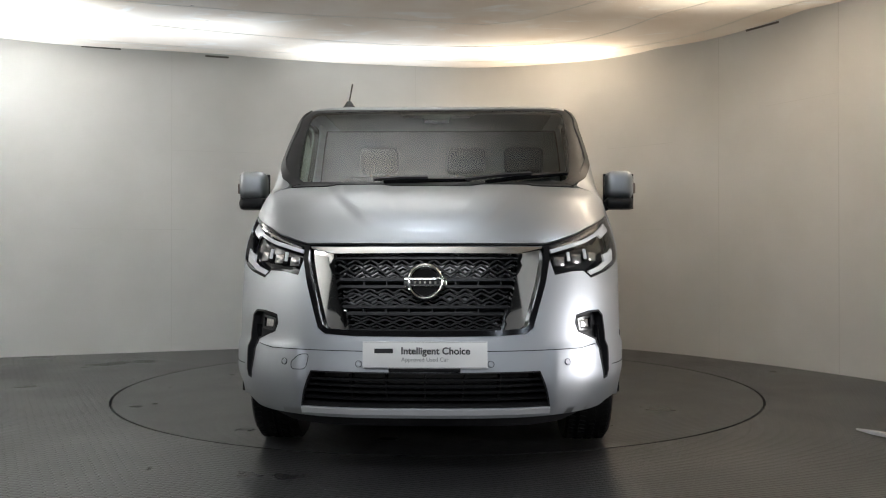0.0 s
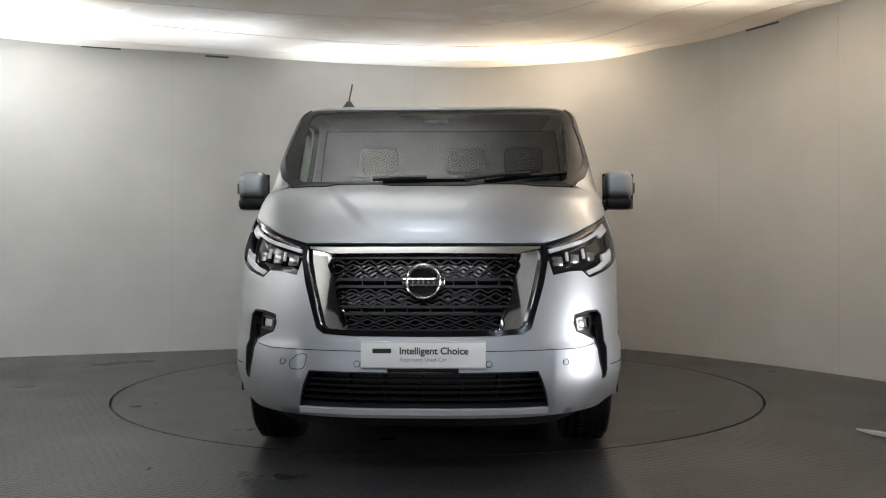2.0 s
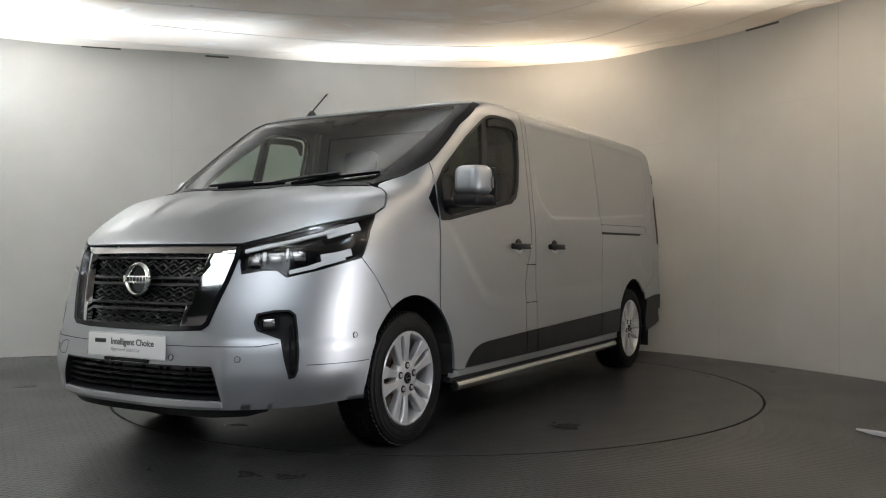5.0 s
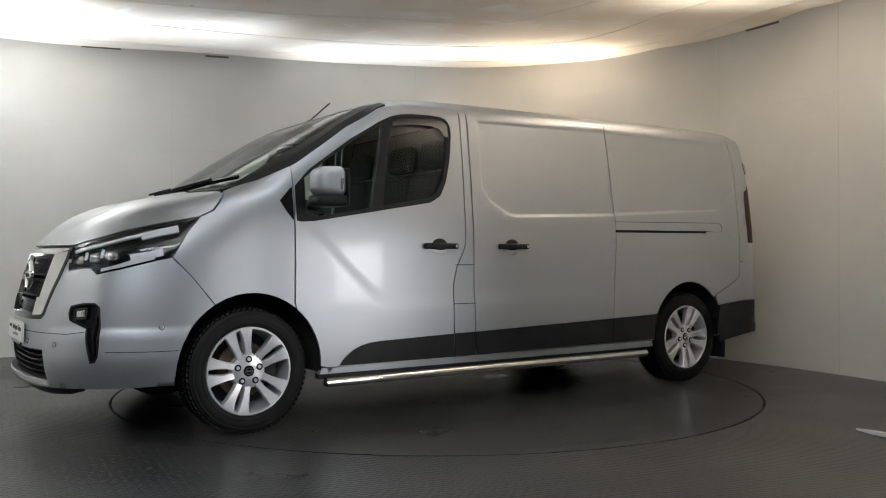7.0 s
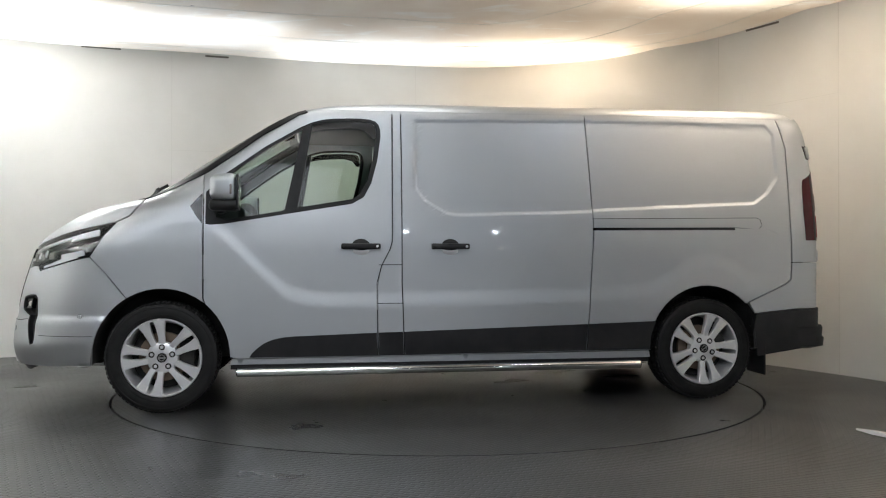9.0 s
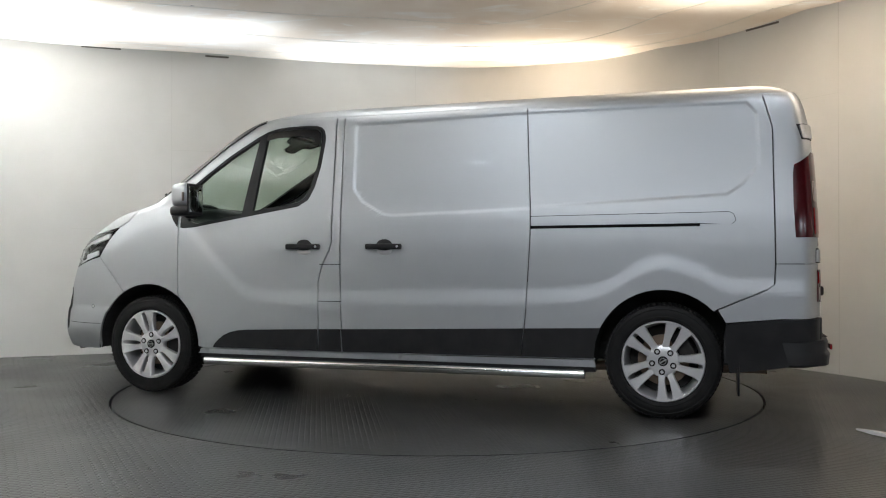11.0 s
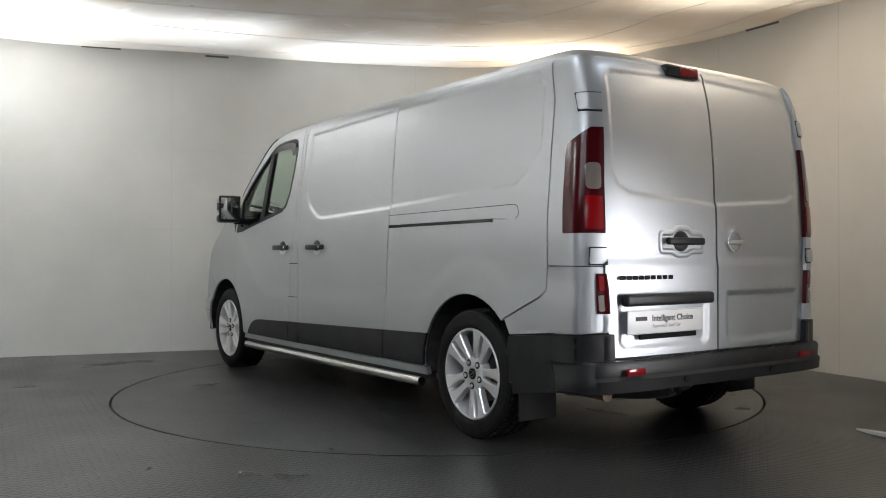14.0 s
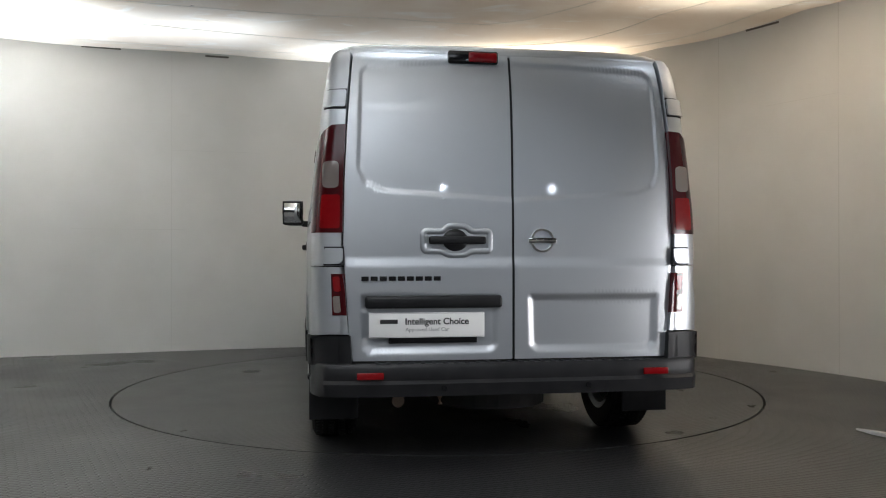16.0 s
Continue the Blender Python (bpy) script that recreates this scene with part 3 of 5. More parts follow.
def sweep(points, profile, closed=False):
    """Vertices and faces of a profile carried along points with frames (place, across, up)."""
    bm = bmesh.new()
    rings = [[bm.verts.new(p + a * x + u * y) for x, y in profile] for p, a, u in points]
    n = len(profile)
    for i in range(len(rings) - (0 if closed else 1)):
        r, q = rings[i], rings[(i + 1) % len(rings)]
        for k in range(n):
            bm.faces.new((r[k], r[(k + 1) % n], q[(k + 1) % n], q[k]))
    if not closed:
        bm.faces.new(rings[0])
        bm.faces.new(rings[-1])
    return bm


def strip_bm(line, width, off, thick, side=1, step=0.03, closed=False):
    """A flat bar lying on the skin along a line."""
    sz = trace(line, step, closed)
    pts = [skin(s, z) for s, z in sz]
    frames = []
    for i, (s, z) in enumerate(sz):
        n = skin_normal(s, z)
        t = (pts[(i + 1) % len(pts)] - pts[i - 1]) if closed else (pts[min(i + 1, len(pts) - 1)] - pts[max(i - 1, 0)])
        a = n.cross(t).normalized()
        p = pts[i] + n * off
        if side < 0:
            p, a, n = [Vector((v.x, -v.y, v.z)) for v in (p, a, n)]
        frames.append((p, a, n))
    w = width / 2
    return sweep(frames, [(-w, -thick), (w, -thick), (w, 0), (-w, 0)], closed)


def strip(name, line, width, mat, off=0.0, thick=0.006, parent=None, label="", both=True, closed=False, step=0.03):
    return [part(name, strip_bm(line, width, off, thick, side, step, closed), mat, parent or van, label, smooth=40) for side in ((1, -1) if both else (1,))]


def tube_bm(points, r, n=10):
    """A round bar along points."""
    p = [Vector(q) for q in points]
    frames = []
    for i, q in enumerate(p):
        t = (p[min(i + 1, len(p) - 1)] - p[max(i - 1, 0)]).normalized()
        ref = Vector((0, 0, 1)) if abs(t.z) < 0.9 else Vector((1, 0, 0))
        a = t.cross(ref).normalized()
        frames.append((q, a, a.cross(t)))
    return sweep(frames, [(r * math.cos(2 * math.pi * k / n), r * math.sin(2 * math.pi * k / n)) for k in range(n)])


def box_bm(size, bevel=0.0, segments=2, at=(0, 0, 0)):
    bm = bmesh.new()
    bmesh.ops.create_cube(bm, size=1)
    bmesh.ops.scale(bm, verts=bm.verts, vec=size)
    if bevel:
        bmesh.ops.bevel(bm, geom=bm.edges[:], offset=bevel, segments=segments, affect="EDGES", profile=0.5)
    bmesh.ops.translate(bm, verts=bm.verts, vec=at)
    return bm


def cyl_bm(r0, r1, depth, n=24, at=(0, 0, 0), axis="Z"):
    bm = bmesh.new()
    bmesh.ops.create_cone(bm, cap_ends=True, segments=n, radius1=r0, radius2=r1, depth=depth)
    if axis == "X":
        bmesh.ops.rotate(bm, verts=bm.verts, matrix=Matrix.Rotation(math.pi / 2, 3, "Y"))
    if axis == "Y":
        bmesh.ops.rotate(bm, verts=bm.verts, matrix=Matrix.Rotation(-math.pi / 2, 3, "X"))
    bmesh.ops.translate(bm, verts=bm.verts, vec=at)
    return bm
# ---------------------------------------------------------------- van: materials
M_PAINT = material("silver_metallic_paint", (0.50, 0.522, 0.545), 0.44, 0.92, coat=0.3)
mottle(M_PAINT, (0.485, 0.507, 0.53), (0.515, 0.537, 0.56), 700, 2)
M_TRIM = material("black_textured_plastic", (0.015, 0.015, 0.016), 0.42, spec=0.30)
mottle(M_TRIM, (0.009, 0.009, 0.010), (0.015, 0.015, 0.016), 9)
bump(M_TRIM, 500, 0.25, 0.0006)
M_GLOSS = material("gloss_black", (0.008, 0.008, 0.009), 0.12)
M_CHROME = material("chrome", (0.82, 0.82, 0.80), 0.06, 1.0)
M_ALLOY = material("alloy", (0.70, 0.70, 0.71), 0.30, 0.62)
M_STEEL = material("brake_steel", (0.22, 0.165, 0.125), 0.5, 0.7)
M_TYRE = material("tyre_rubber", (0.010, 0.010, 0.010), 0.6, spec=0.25)
mottle(M_TYRE, (0.004, 0.004, 0.004), (0.009, 0.0088, 0.0085), 12)
bump(M_TYRE, 160, 0.3, 0.001)
M_UNDER = material("underbody", (0.015, 0.015, 0.015), 0.8)
mottle(M_UNDER, (0.01, 0.01, 0.01), (0.03, 0.028, 0.026), 6)
M_PLATE = material("white_plate", (0.80, 0.80, 0.78), 0.35)
M_INK = material("black_ink", (0.02, 0.02, 0.02), 0.5)
M_GREYINK = material("grey_ink", (0.25, 0.25, 0.25), 0.5)
M_SEAT = material("seat_cloth", (0.035, 0.035, 0.038), 0.85)
bump(M_SEAT, 300, 0.4, 0.001)
M_DASH = material("dashboard_plastic", (0.04, 0.04, 0.042), 0.6)
M_BULKHEAD = material("grey_bulkhead", (0.13, 0.13, 0.125), 0.7)
mottle(M_BULKHEAD, (0.11, 0.11, 0.105), (0.15, 0.15, 0.145), 4)
M_GRILLE = material("black_grille_plastic", (0.006, 0.006, 0.0065), 0.35, spec=0.25)
M_LINER = material("grey_headlining", (0.22, 0.22, 0.21), 0.85)
M_REFLECTOR = material("lamp_reflector", (0.38, 0.37, 0.36), 0.22, 0.9)
M_DRL = material("milky_light_guide", (0.80, 0.81, 0.82), 0.25)
M_RED = material("red_lens", (0.22, 0.004, 0.006), 0.12, coat=0.2)
M_REDDARK = material("dark_red_lens", (0.055, 0.003, 0.005), 0.14)
M_CLEAR = material("clear_lamp_lens", (0.27, 0.23, 0.21), 0.10, 0.3, coat=0.6)
M_SEAM = material("seam_shadow", (0.02, 0.02, 0.022), 0.8)


def glass(name, tint):
    m = bpy.data.materials.new(name)
    m.use_nodes = True
    t = m.node_tree
    t.nodes.remove(t.nodes["Principled BSDF"])
    w = node(m, "ShaderNodeLayerWeight", Blend=0.5)
    e = m.node_tree.nodes.new("ShaderNodeMath")
    e.operation = "POWER"
    e.inputs[1].default_value = 5.0
    join(m, w.outputs["Facing"], e.inputs[0])
    f = node(m, "ShaderNodeMapRange", From_Min=0.0, From_Max=1.0, To_Min=0.04, To_Max=1.0)
    join(m, e.outputs[0], f.inputs["Value"])
    a = t.nodes.new("ShaderNodeBsdfTransparent")
    a.inputs["Color"].default_value = (*tint, 1)
    g = t.nodes.new("ShaderNodeBsdfGlossy")
    g.inputs["Roughness"].default_value = 0.0
    x = t.nodes.new("ShaderNodeMixShader")
    join(m, f.outputs[0], x.inputs[0])
    join(m, a.outputs[0], x.inputs[1])
    join(m, g.outputs[0], x.inputs[2])
    join(m, x.outputs[0], t.nodes["Material Output"].inputs["Surface"])
    return m


M_GLASS = glass("window_glass", (0.70, 0.79, 0.73))
M_LENS = glass("headlamp_lens", (0.93, 0.94, 0.95))

# ---------------------------------------------------------------- van: skin panels
SCREEN_EDGE = [("x", 1.852, 1.322), ("x", 1.689, 1.386), ("x", 1.50, 1.482), ("x", 1.33, 1.602), ("x", 1.175, 1.714), ("x", 0.955, 1.845), ("x", 0.86, 1.880)]
ROOF_Z = 1.884


def roof_skin():
    """The roof, from the drip line to the flat crown."""
    ss = [i / 14 for i in range(15)] + [1 + i / 24 for i in range(1, 25)] + [2 + i / 10 for i in range(1, 11)]
    ss = [-a for a in ss[:0:-1]] + ss[:-1]
    zs = [ROOF_Z + (Z_TOP - ROOF_Z) * (i / 14) ** 1.0 for i in range(15)]
    verts = [skin(s, ROOF_Z) - Vector((0, 0, 0.02)) for s in ss]
    for z in zs:
        verts += [skin(s, z) for s in ss]
    n, rows = len(ss), len(zs) + 1
    faces = [(j * n + i, j * n + (i + 1) % n, (j + 1) * n + (i + 1) % n, (j + 1) * n + i) for j in range(rows - 1) for i in range(n)]
    faces.append(tuple((rows - 1) * n + i for i in range(n)))
    return mesh_object("roof", verts, faces, M_PAINT, van, smooth=True)


roof_skin()

HOOD = [("f", 0.0, 1.020), ("f", 0.30, 1.020), ("f", 0.53, 1.020), ("x", 2.503, 1.046), ("x", 2.37, 1.093), ("x", 2.249, 1.124), ("x", 2.022, 1.170), ("x", 1.945, 1.207),
        ("x", 1.872, 1.298), ("f", 0.765, 1.314), ("f", 0.4, 1.316), ("f", 0.0, 1.316)]
panel("bonnet", mirror_line(HOOD), M_PAINT, nose=True, both=False, step=0.018)

HEADLAMP = [("f", 0.527, 0.960), ("f", 0.546, 0.923), ("f", 0.561, 0.886), ("f", 0.645, 0.902), ("f", 0.701, 0.904), ("f", 0.74, 0.873), ("f", 0.823, 0.900),
            ("x", 2.218, 0.947), ("x", 2.168, 0.960), ("x", 2.090, 1.085), ("x", 2.020, 1.163), ("x", 2.249, 1.117), ("x", 2.37, 1.086), ("x", 2.503, 1.038),
            ("f", 0.545, 1.010)]
FENDER = [("x", 1.858, 1.312), ("x", 1.689, 1.381), ("x", 1.506, 1.475), ("x", 1.506, 0.9), ("x", 1.506, 0.702)] + arch(1.745, 128, 60, n=8) + \
         [("x", 2.069, 0.857), ("x", 2.162, 0.956), ("x", 2.083, 1.085), ("x", 2.012, 1.166), ("x", 1.938, 1.202), ("x", 1.866, 1.294)]
panel("front_wing", FENDER, M_PAINT)

GRILLE_EDGE = [("f", 0.0, 0.628), ("f", 0.30, 0.630), ("f", 0.425, 0.637), ("f", 0.458, 0.658), ("f", 0.516, 0.85), ("f", 0.541, 0.952)]
BUMPER = [("f", 0.0, 0.285), ("f", 0.45, 0.285), ("f", 0.78, 0.290), ("x", 2.35, 0.29), ("x", 2.150, 0.30)] + arch(1.745, 2, 59.2, n=8) + \
         [("x", 2.0735, 0.8575), ("x", 2.168, 0.952), ("x", 2.222, 0.941), ("f", 0.823, 0.894), ("f", 0.74, 0.866), ("f", 0.701, 0.898), ("f", 0.645, 0.896), ("f", 0.566, 0.880)] + \
         list(reversed(GRILLE_EDGE))
INTAKE = [("f", 0.0, 0.476), ("f", 0.492, 0.480), ("f", 0.562, 0.328), ("f", 0.0, 0.328)]
POD = [("f", 0.661, 0.707), ("f", 0.72, 0.721), ("f", 0.768, 0.722), ("f", 0.787, 0.702), ("f", 0.798, 0.62), ("f", 0.803, 0.53), ("f", 0.803, 0.46), ("f", 0.797, 0.435), ("f", 0.784, 0.429),
       ("f", 0.766, 0.513), ("f", 0.752, 0.600), ("f", 0.705, 0.623), ("f", 0.668, 0.638), ("f", 0.655, 0.672)]
panel("front_bumper", mirror_line(BUMPER), M_PAINT, holes=[INTAKE[:3] + [("f", -0.562, 0.328), ("f", -0.492, 0.480)], POD, [("f", -a, z) for _, a, z in POD]], both=False, step=0.03)

WINDOW = [("x", 1.582, 1.266), ("x", 1.545, 1.205), ("x", 1.515, 1.166), ("x", 1.463, 1.151), ("x", 1.38, 1.157), ("x", 0.60, 1.287), ("x", 0.525, 1.330), ("x", 0.478, 1.42), ("x", 0.440, 1.56), ("x", 0.417, 1.72),
          ("x", 0.420, 1.765), ("x", 0.430, 1.795), ("x", 0.450, 1.816), ("x", 0.485, 1.828), ("x", 0.56, 1.833), ("x", 0.70, 1.829), ("x", 0.78, 1.820), ("x", 0.85, 1.800), ("x", 0.922, 1.766), ("x", 1.129, 1.644), ("x", 1.40, 1.450), ("x", 1.52, 1.335)]
DOOR_WINDOW = [("x", 1.499, 1.157)] + WINDOW[3:-1] + [("x", 1.499, 1.352)]
WING_WINDOW = WINDOW[:3] + [("x", 1.508, 1.160), ("x", 1.508, 1.345), WINDOW[-1]]
DOOR = [("x", 1.498, 1.478)] + SCREEN_EDGE[3:] + [("x", 0.60, 1.880), ("x", 0.347, 1.880), ("x", 0.352, 1.05), ("x", 0.367, 1.0), ("x", 0.419, 0.90), ("x", 0.447, 0.79), ("x", 0.440, 0.335)] + \
       [("x", 1.30, 0.335)] + arch(1.745, 180, 130, n=8) + [("x", 1.498, 0.70)]
BPILLAR = [("x", 0.339, 1.880), ("x", 0.291, 1.880), ("x", 0.290, 0.8), ("x", 0.274, 0.335), ("x", 0.433, 0.335), ("x", 0.440, 0.79), ("x", 0.412, 0.90), ("x", 0.360, 1.0), ("x", 0.345, 1.05)]
panel("door_pillar", BPILLAR, M_PAINT)
SLIDER = [("x", 0.284, 1.880), ("x", -0.929, 1.880), ("x", -0.962, 1.25), ("x", -0.964, 1.10), ("x", -0.935, 0.6), ("x", -0.908, 0.345), ("x", 0.267, 0.335), ("x", 0.283, 0.8)]


def grown(poly, d):
    """The polygon with its sides moved outwards by d."""
    area2 = sum(poly[i - 1][0] * poly[i][1] - poly[i][0] * poly[i - 1][1] for i in range(len(poly)))
    k = d if area2 > 0 else -d
    out = []
    for i, p in enumerate(poly):
        a = (Vector(p) - Vector(poly[i - 1])).normalized()
        b = (Vector(poly[(i + 1) % len(poly)]) - Vector(p)).normalized()
        na, nb = Vector((a.y, -a.x)), Vector((b.y, -b.x))
        m = (na + nb) / max(1 + na.dot(nb), 0.3)
        out.append((p[0] + m.x * k, p[1] + m.y * k))
    return out


def proud(base):
    """Corner pillars stand proud of the rear doors."""
    return lambda s, z: base + 0.018 * smooth01((abs(s) - 2.02) / 0.3)


SWELL_X = [1.45 - 0.05 * i for i in range(77)]
SWELL_LINES = [[("x", x, SWELL(x) + d) for x in SWELL_X] + [("x", x, SWELL(x) + e) for x in reversed(SWELL_X)] for d, e in ((-0.06, 0.06), (-0.042, 0.042), (-0.025, 0.025), (-0.01, 0.01))]
RECESS_LINES = [[("x", x, z) for x, z in grown(p, d)] for p in RECESS for d in (-0.015, -0.0075, 0.0, 0.0075, 0.015)]
door = panel("front_door", DOOR, M_PAINT, holes=[[(c, min(a, 1.49), z) for c, a, z in DOOR_WINDOW]], extra=SWELL_LINES)
slider = panel("sliding_door", SLIDER, M_PAINT, extra=RECESS_LINES + SWELL_LINES)
QUARTER = [("x", -0.936, 1.880), ("x", -2.300, 1.880), ("x", -2.355, 1.69), ("x", -2.367, 0.915), ("x", -2.360, 0.80), ("x", -2.315, 0.77), ("x", -2.055, 0.656)] + \
          arch(-1.749, 135, 2, n=16) + [("x", -1.36, 0.345), ("x", -0.914, 0.345), ("x", -0.941, 0.6), ("x", -0.970, 1.10), ("x", -0.968, 1.25)]
panel("rear_side_panel", QUARTER, M_PAINT, extra=RECESS_LINES + SWELL_LINES)
LAMP = [("x", -2.464, 1.43), ("x", -2.47, 1.48), ("r", 0.865, 1.525), ("r", 0.835, 1.548), ("r", 0.776, 1.550), ("r", 0.790, 1.30), ("r", 0.792, 1.066), ("r", 0.86, 1.066), ("x", -2.476, 1.066), ("x", -2.466, 1.25)]
PILLAR = [("x", -2.308, 1.880), ("x", -2.362, 1.69), ("x", -2.374, 0.919), ("r", 0.86, 0.919), ("r", 0.800, 0.919), ("r", 0.800, 1.05), ("r", 0.790, 1.40), ("r", 0.775, 1.60), ("r", 0.758, 1.80), ("r", 0.75, 1.880)]
pillar = panel("corner_pillar", PILLAR, M_PAINT, holes=[LAMP[:4] + [("r", 0.783, 1.550), ("r", 0.797, 1.30), ("r", 0.807, 1.066)] + LAMP[7:]], off=proud(0.0), rim=0.045)
SMALL_LAMP = [("r", 0.842, 0.884), ("r", 0.786, 0.884), ("r", 0.772, 0.700), ("r", 0.836, 0.700)]
LOWER = [("x", -2.374, 0.914), ("x", -2.367, 0.80), ("x", -2.322, 0.765), ("x", -2.060, 0.650), ("x", -2.10, 0.578), ("x", -2.40, 0.606), ("r", 0.85, 0.615), ("r", 0.765, 0.615), ("r", 0.798, 0.914), ("r", 0.86, 0.914)]
lower = panel("lower_corner", LOWER, M_PAINT, holes=[SMALL_LAMP[:1] + [("r", 0.792, 0.884), ("r", 0.780, 0.700)] + SMALL_LAMP[3:]], off=proud(0.0), rim=0.045)
REAR_DOOR = [("r", 0.006, 0.495), ("r", 0.748, 0.495), ("r", 0.765, 0.62), ("r", 0.792, 1.0), ("r", 0.786, 1.30), ("r", 0.776, 1.50), ("r", 0.765, 1.64), ("r", 0.750, 1.80), ("r", 0.742, 1.880), ("r", 0.006, 1.880)]
REAR_LINES = [[("r", x, z) for x, z in grown(p, d) if x > 0.01] for p in (REAR_RECESS, PLATE_RECESS) for d in (-0.022, -0.015, -0.0075, 0.0, 0.0075, 0.015, 0.022)]
rear_door = panel("rear_door", REAR_DOOR, M_PAINT, extra=REAR_LINES, step=0.024)

# lower black cladding and grey sill
panel("side_cladding", [("x", 0.440, 0.340), ("x", 0.447, 0.482), ("x", 0.96, 0.466), ("x", 1.03, 0.460), ("x", 1.09, 0.446), ("x", 1.14, 0.424), ("x", 1.18, 0.394), ("x", 1.21, 0.365), ("x", 1.225, 0.340)], M_TRIM, door[0], "black textured plastic lower cladding", off=0.008, rim=0.012, both=False)
panel("side_cladding", [("x", 0.276, 0.340), ("x", 0.282, 0.486), ("x", 0.433, 0.483), ("x", 0.433, 0.340)], M_TRIM, off=0.008, rim=0.012)
panel("side_cladding", [("x", 0.266, 0.340), ("x", 0.276, 0.486), ("x", -0.925, 0.520), ("x", -0.910, 0.350)], M_TRIM, slider[0], off=0.008, rim=0.012, both=False)
panel("side_cladding", [("x", -0.916, 0.350), ("x", -0.932, 0.520), ("x", -1.39, 0.533), ("x", -1.36, 0.45), ("x", -1.35, 0.350)], M_TRIM, off=0.008, rim=0.012)
panel("sill", [("x", 1.345, 0.295), ("x", -1.36, 0.295), ("x", -1.35, 0.338), ("x", 1.33, 0.328)], M_PAINT, off=-0.012, rim=0.03)
panel("sill_step", [("x", 1.34, 0.262), ("x", -1.36, 0.262), ("x", -1.35, 0.290), ("x", 1.34, 0.290)], M_TRIM, off=-0.028, rim=0.05)

# front door windows
for d, k in zip(door, (1, -1)):
    def one(name, line, mat, label="", holes=(), off=0.0, rim=0.008):
        ob = panel(name, line, mat, d, label, holes=holes, off=off, rim=rim, both=False)[0]
        if k < 0:
            ob.data.transform(Matrix.Diagonal((1, -1, 1, 1)))
            ob.data.flip_normals()
        return ob
    inner_main = [("x", 0.935, 1.262), ("x", 0.60, 1.317), ("x", 0.555, 1.345), ("x", 0.505, 1.43), ("x", 0.468, 1.57), ("x", 0.447, 1.72), ("x", 0.447, 1.775), ("x", 0.458, 1.797), ("x", 0.485, 1.811), ("x", 0.58, 1.816), ("x", 0.77, 1.806),
                  ("x", 0.845, 1.784)]
    inner_small = [("x", 1.015, 1.243), ("x", 1.36, 1.183), ("x", 1.43, 1.20), ("x", 1.43, 1.400), ("x", 1.27, 1.525), ("x", 1.12, 1.628), ("x", 0.905, 1.755)]
    one("window_frame", [(c, min(a, 1.488), z) for c, a, z in DOOR_WINDOW], M_TRIM, "black window surround", holes=[inner_main, inner_small], off=-0.002, rim=0.03)
    one("window_pane", inner_main, M_GLASS, "clear side window glass", off=-0.012, rim=0)
    one("window_pane", inner_small, M_GLASS, "clear quarter window glass", off=-0.012, rim=0)
    one("wind_deflector", [("x", 0.447, 1.70), ("x", 0.452, 1.775), ("x", 0.475, 1.797), ("x", 0.58, 1.806), ("x", 0.77, 1.795), ("x", 0.842, 1.770), ("x", 0.85, 1.735), ("x", 0.77, 1.752), ("x", 0.58, 1.762), ("x", 0.51, 1.745), ("x", 0.478, 1.70)],
        M_GLOSS, "smoked plastic wind deflector", off=0.012, rim=0.003)
panel("mirror_sail", [(c, max(a, 1.505), z) for c, a, z in WING_WINDOW], M_GLOSS, label="black triangular trim ahead of the door", off=0.002, rim=0.01)

# windscreen
SCREEN = [("f", 0.0, 1.322), ("f", 0.4, 1.322), ("f", 0.75, 1.320)] + [("x", a - 0.006, z + 0.006) for _, a, z in SCREEN_EDGE[:-1]] + [("x", 0.875, 1.879), ("f", 0.72, 1.879), ("f", 0.35, 1.879), ("f", 0.0, 1.879)]
SCREEN_IN = [("f", 0.0, 1.352), ("f", 0.4, 1.352), ("f", 0.690, 1.356), ("f", 0.724, 1.375), ("f", 0.745, 1.45), ("f", 0.765, 1.60), ("f", 0.772, 1.75), ("f", 0.768, 1.82), ("f", 0.740, 1.850), ("f", 0.4, 1.862), ("f", 0.0, 1.862)]
screen_frame = panel("windscreen_border", mirror_line(SCREEN), M_TRIM, label="black windscreen border", holes=[mirror_line(SCREEN_IN)], nose=True, off=-0.003, both=False)
panel("windscreen", mirror_line(SCREEN_IN), M_GLASS, label="clear laminated windscreen", nose=True, off=-0.004, rim=0, both=False)
strip("pillar_trim", [("x", a - 0.016, z + 0.010) for _, a, z in SCREEN_EDGE[:-1]] + [("x", 0.88, 1.876)], 0.042, M_TRIM, off=0.004, thick=0.010, label="black trim beside the windscreen")
panel("sensor_housing", mirror_line([("f", 0.0, 1.875), ("f", 0.24, 1.87), ("f", 0.20, 1.84), ("f", 0.09, 1.835), ("f", 0.075, 1.795), ("f", 0.0, 1.79)]), M_GLOSS, nose=True, off=-0.012, rim=0.02, both=False)

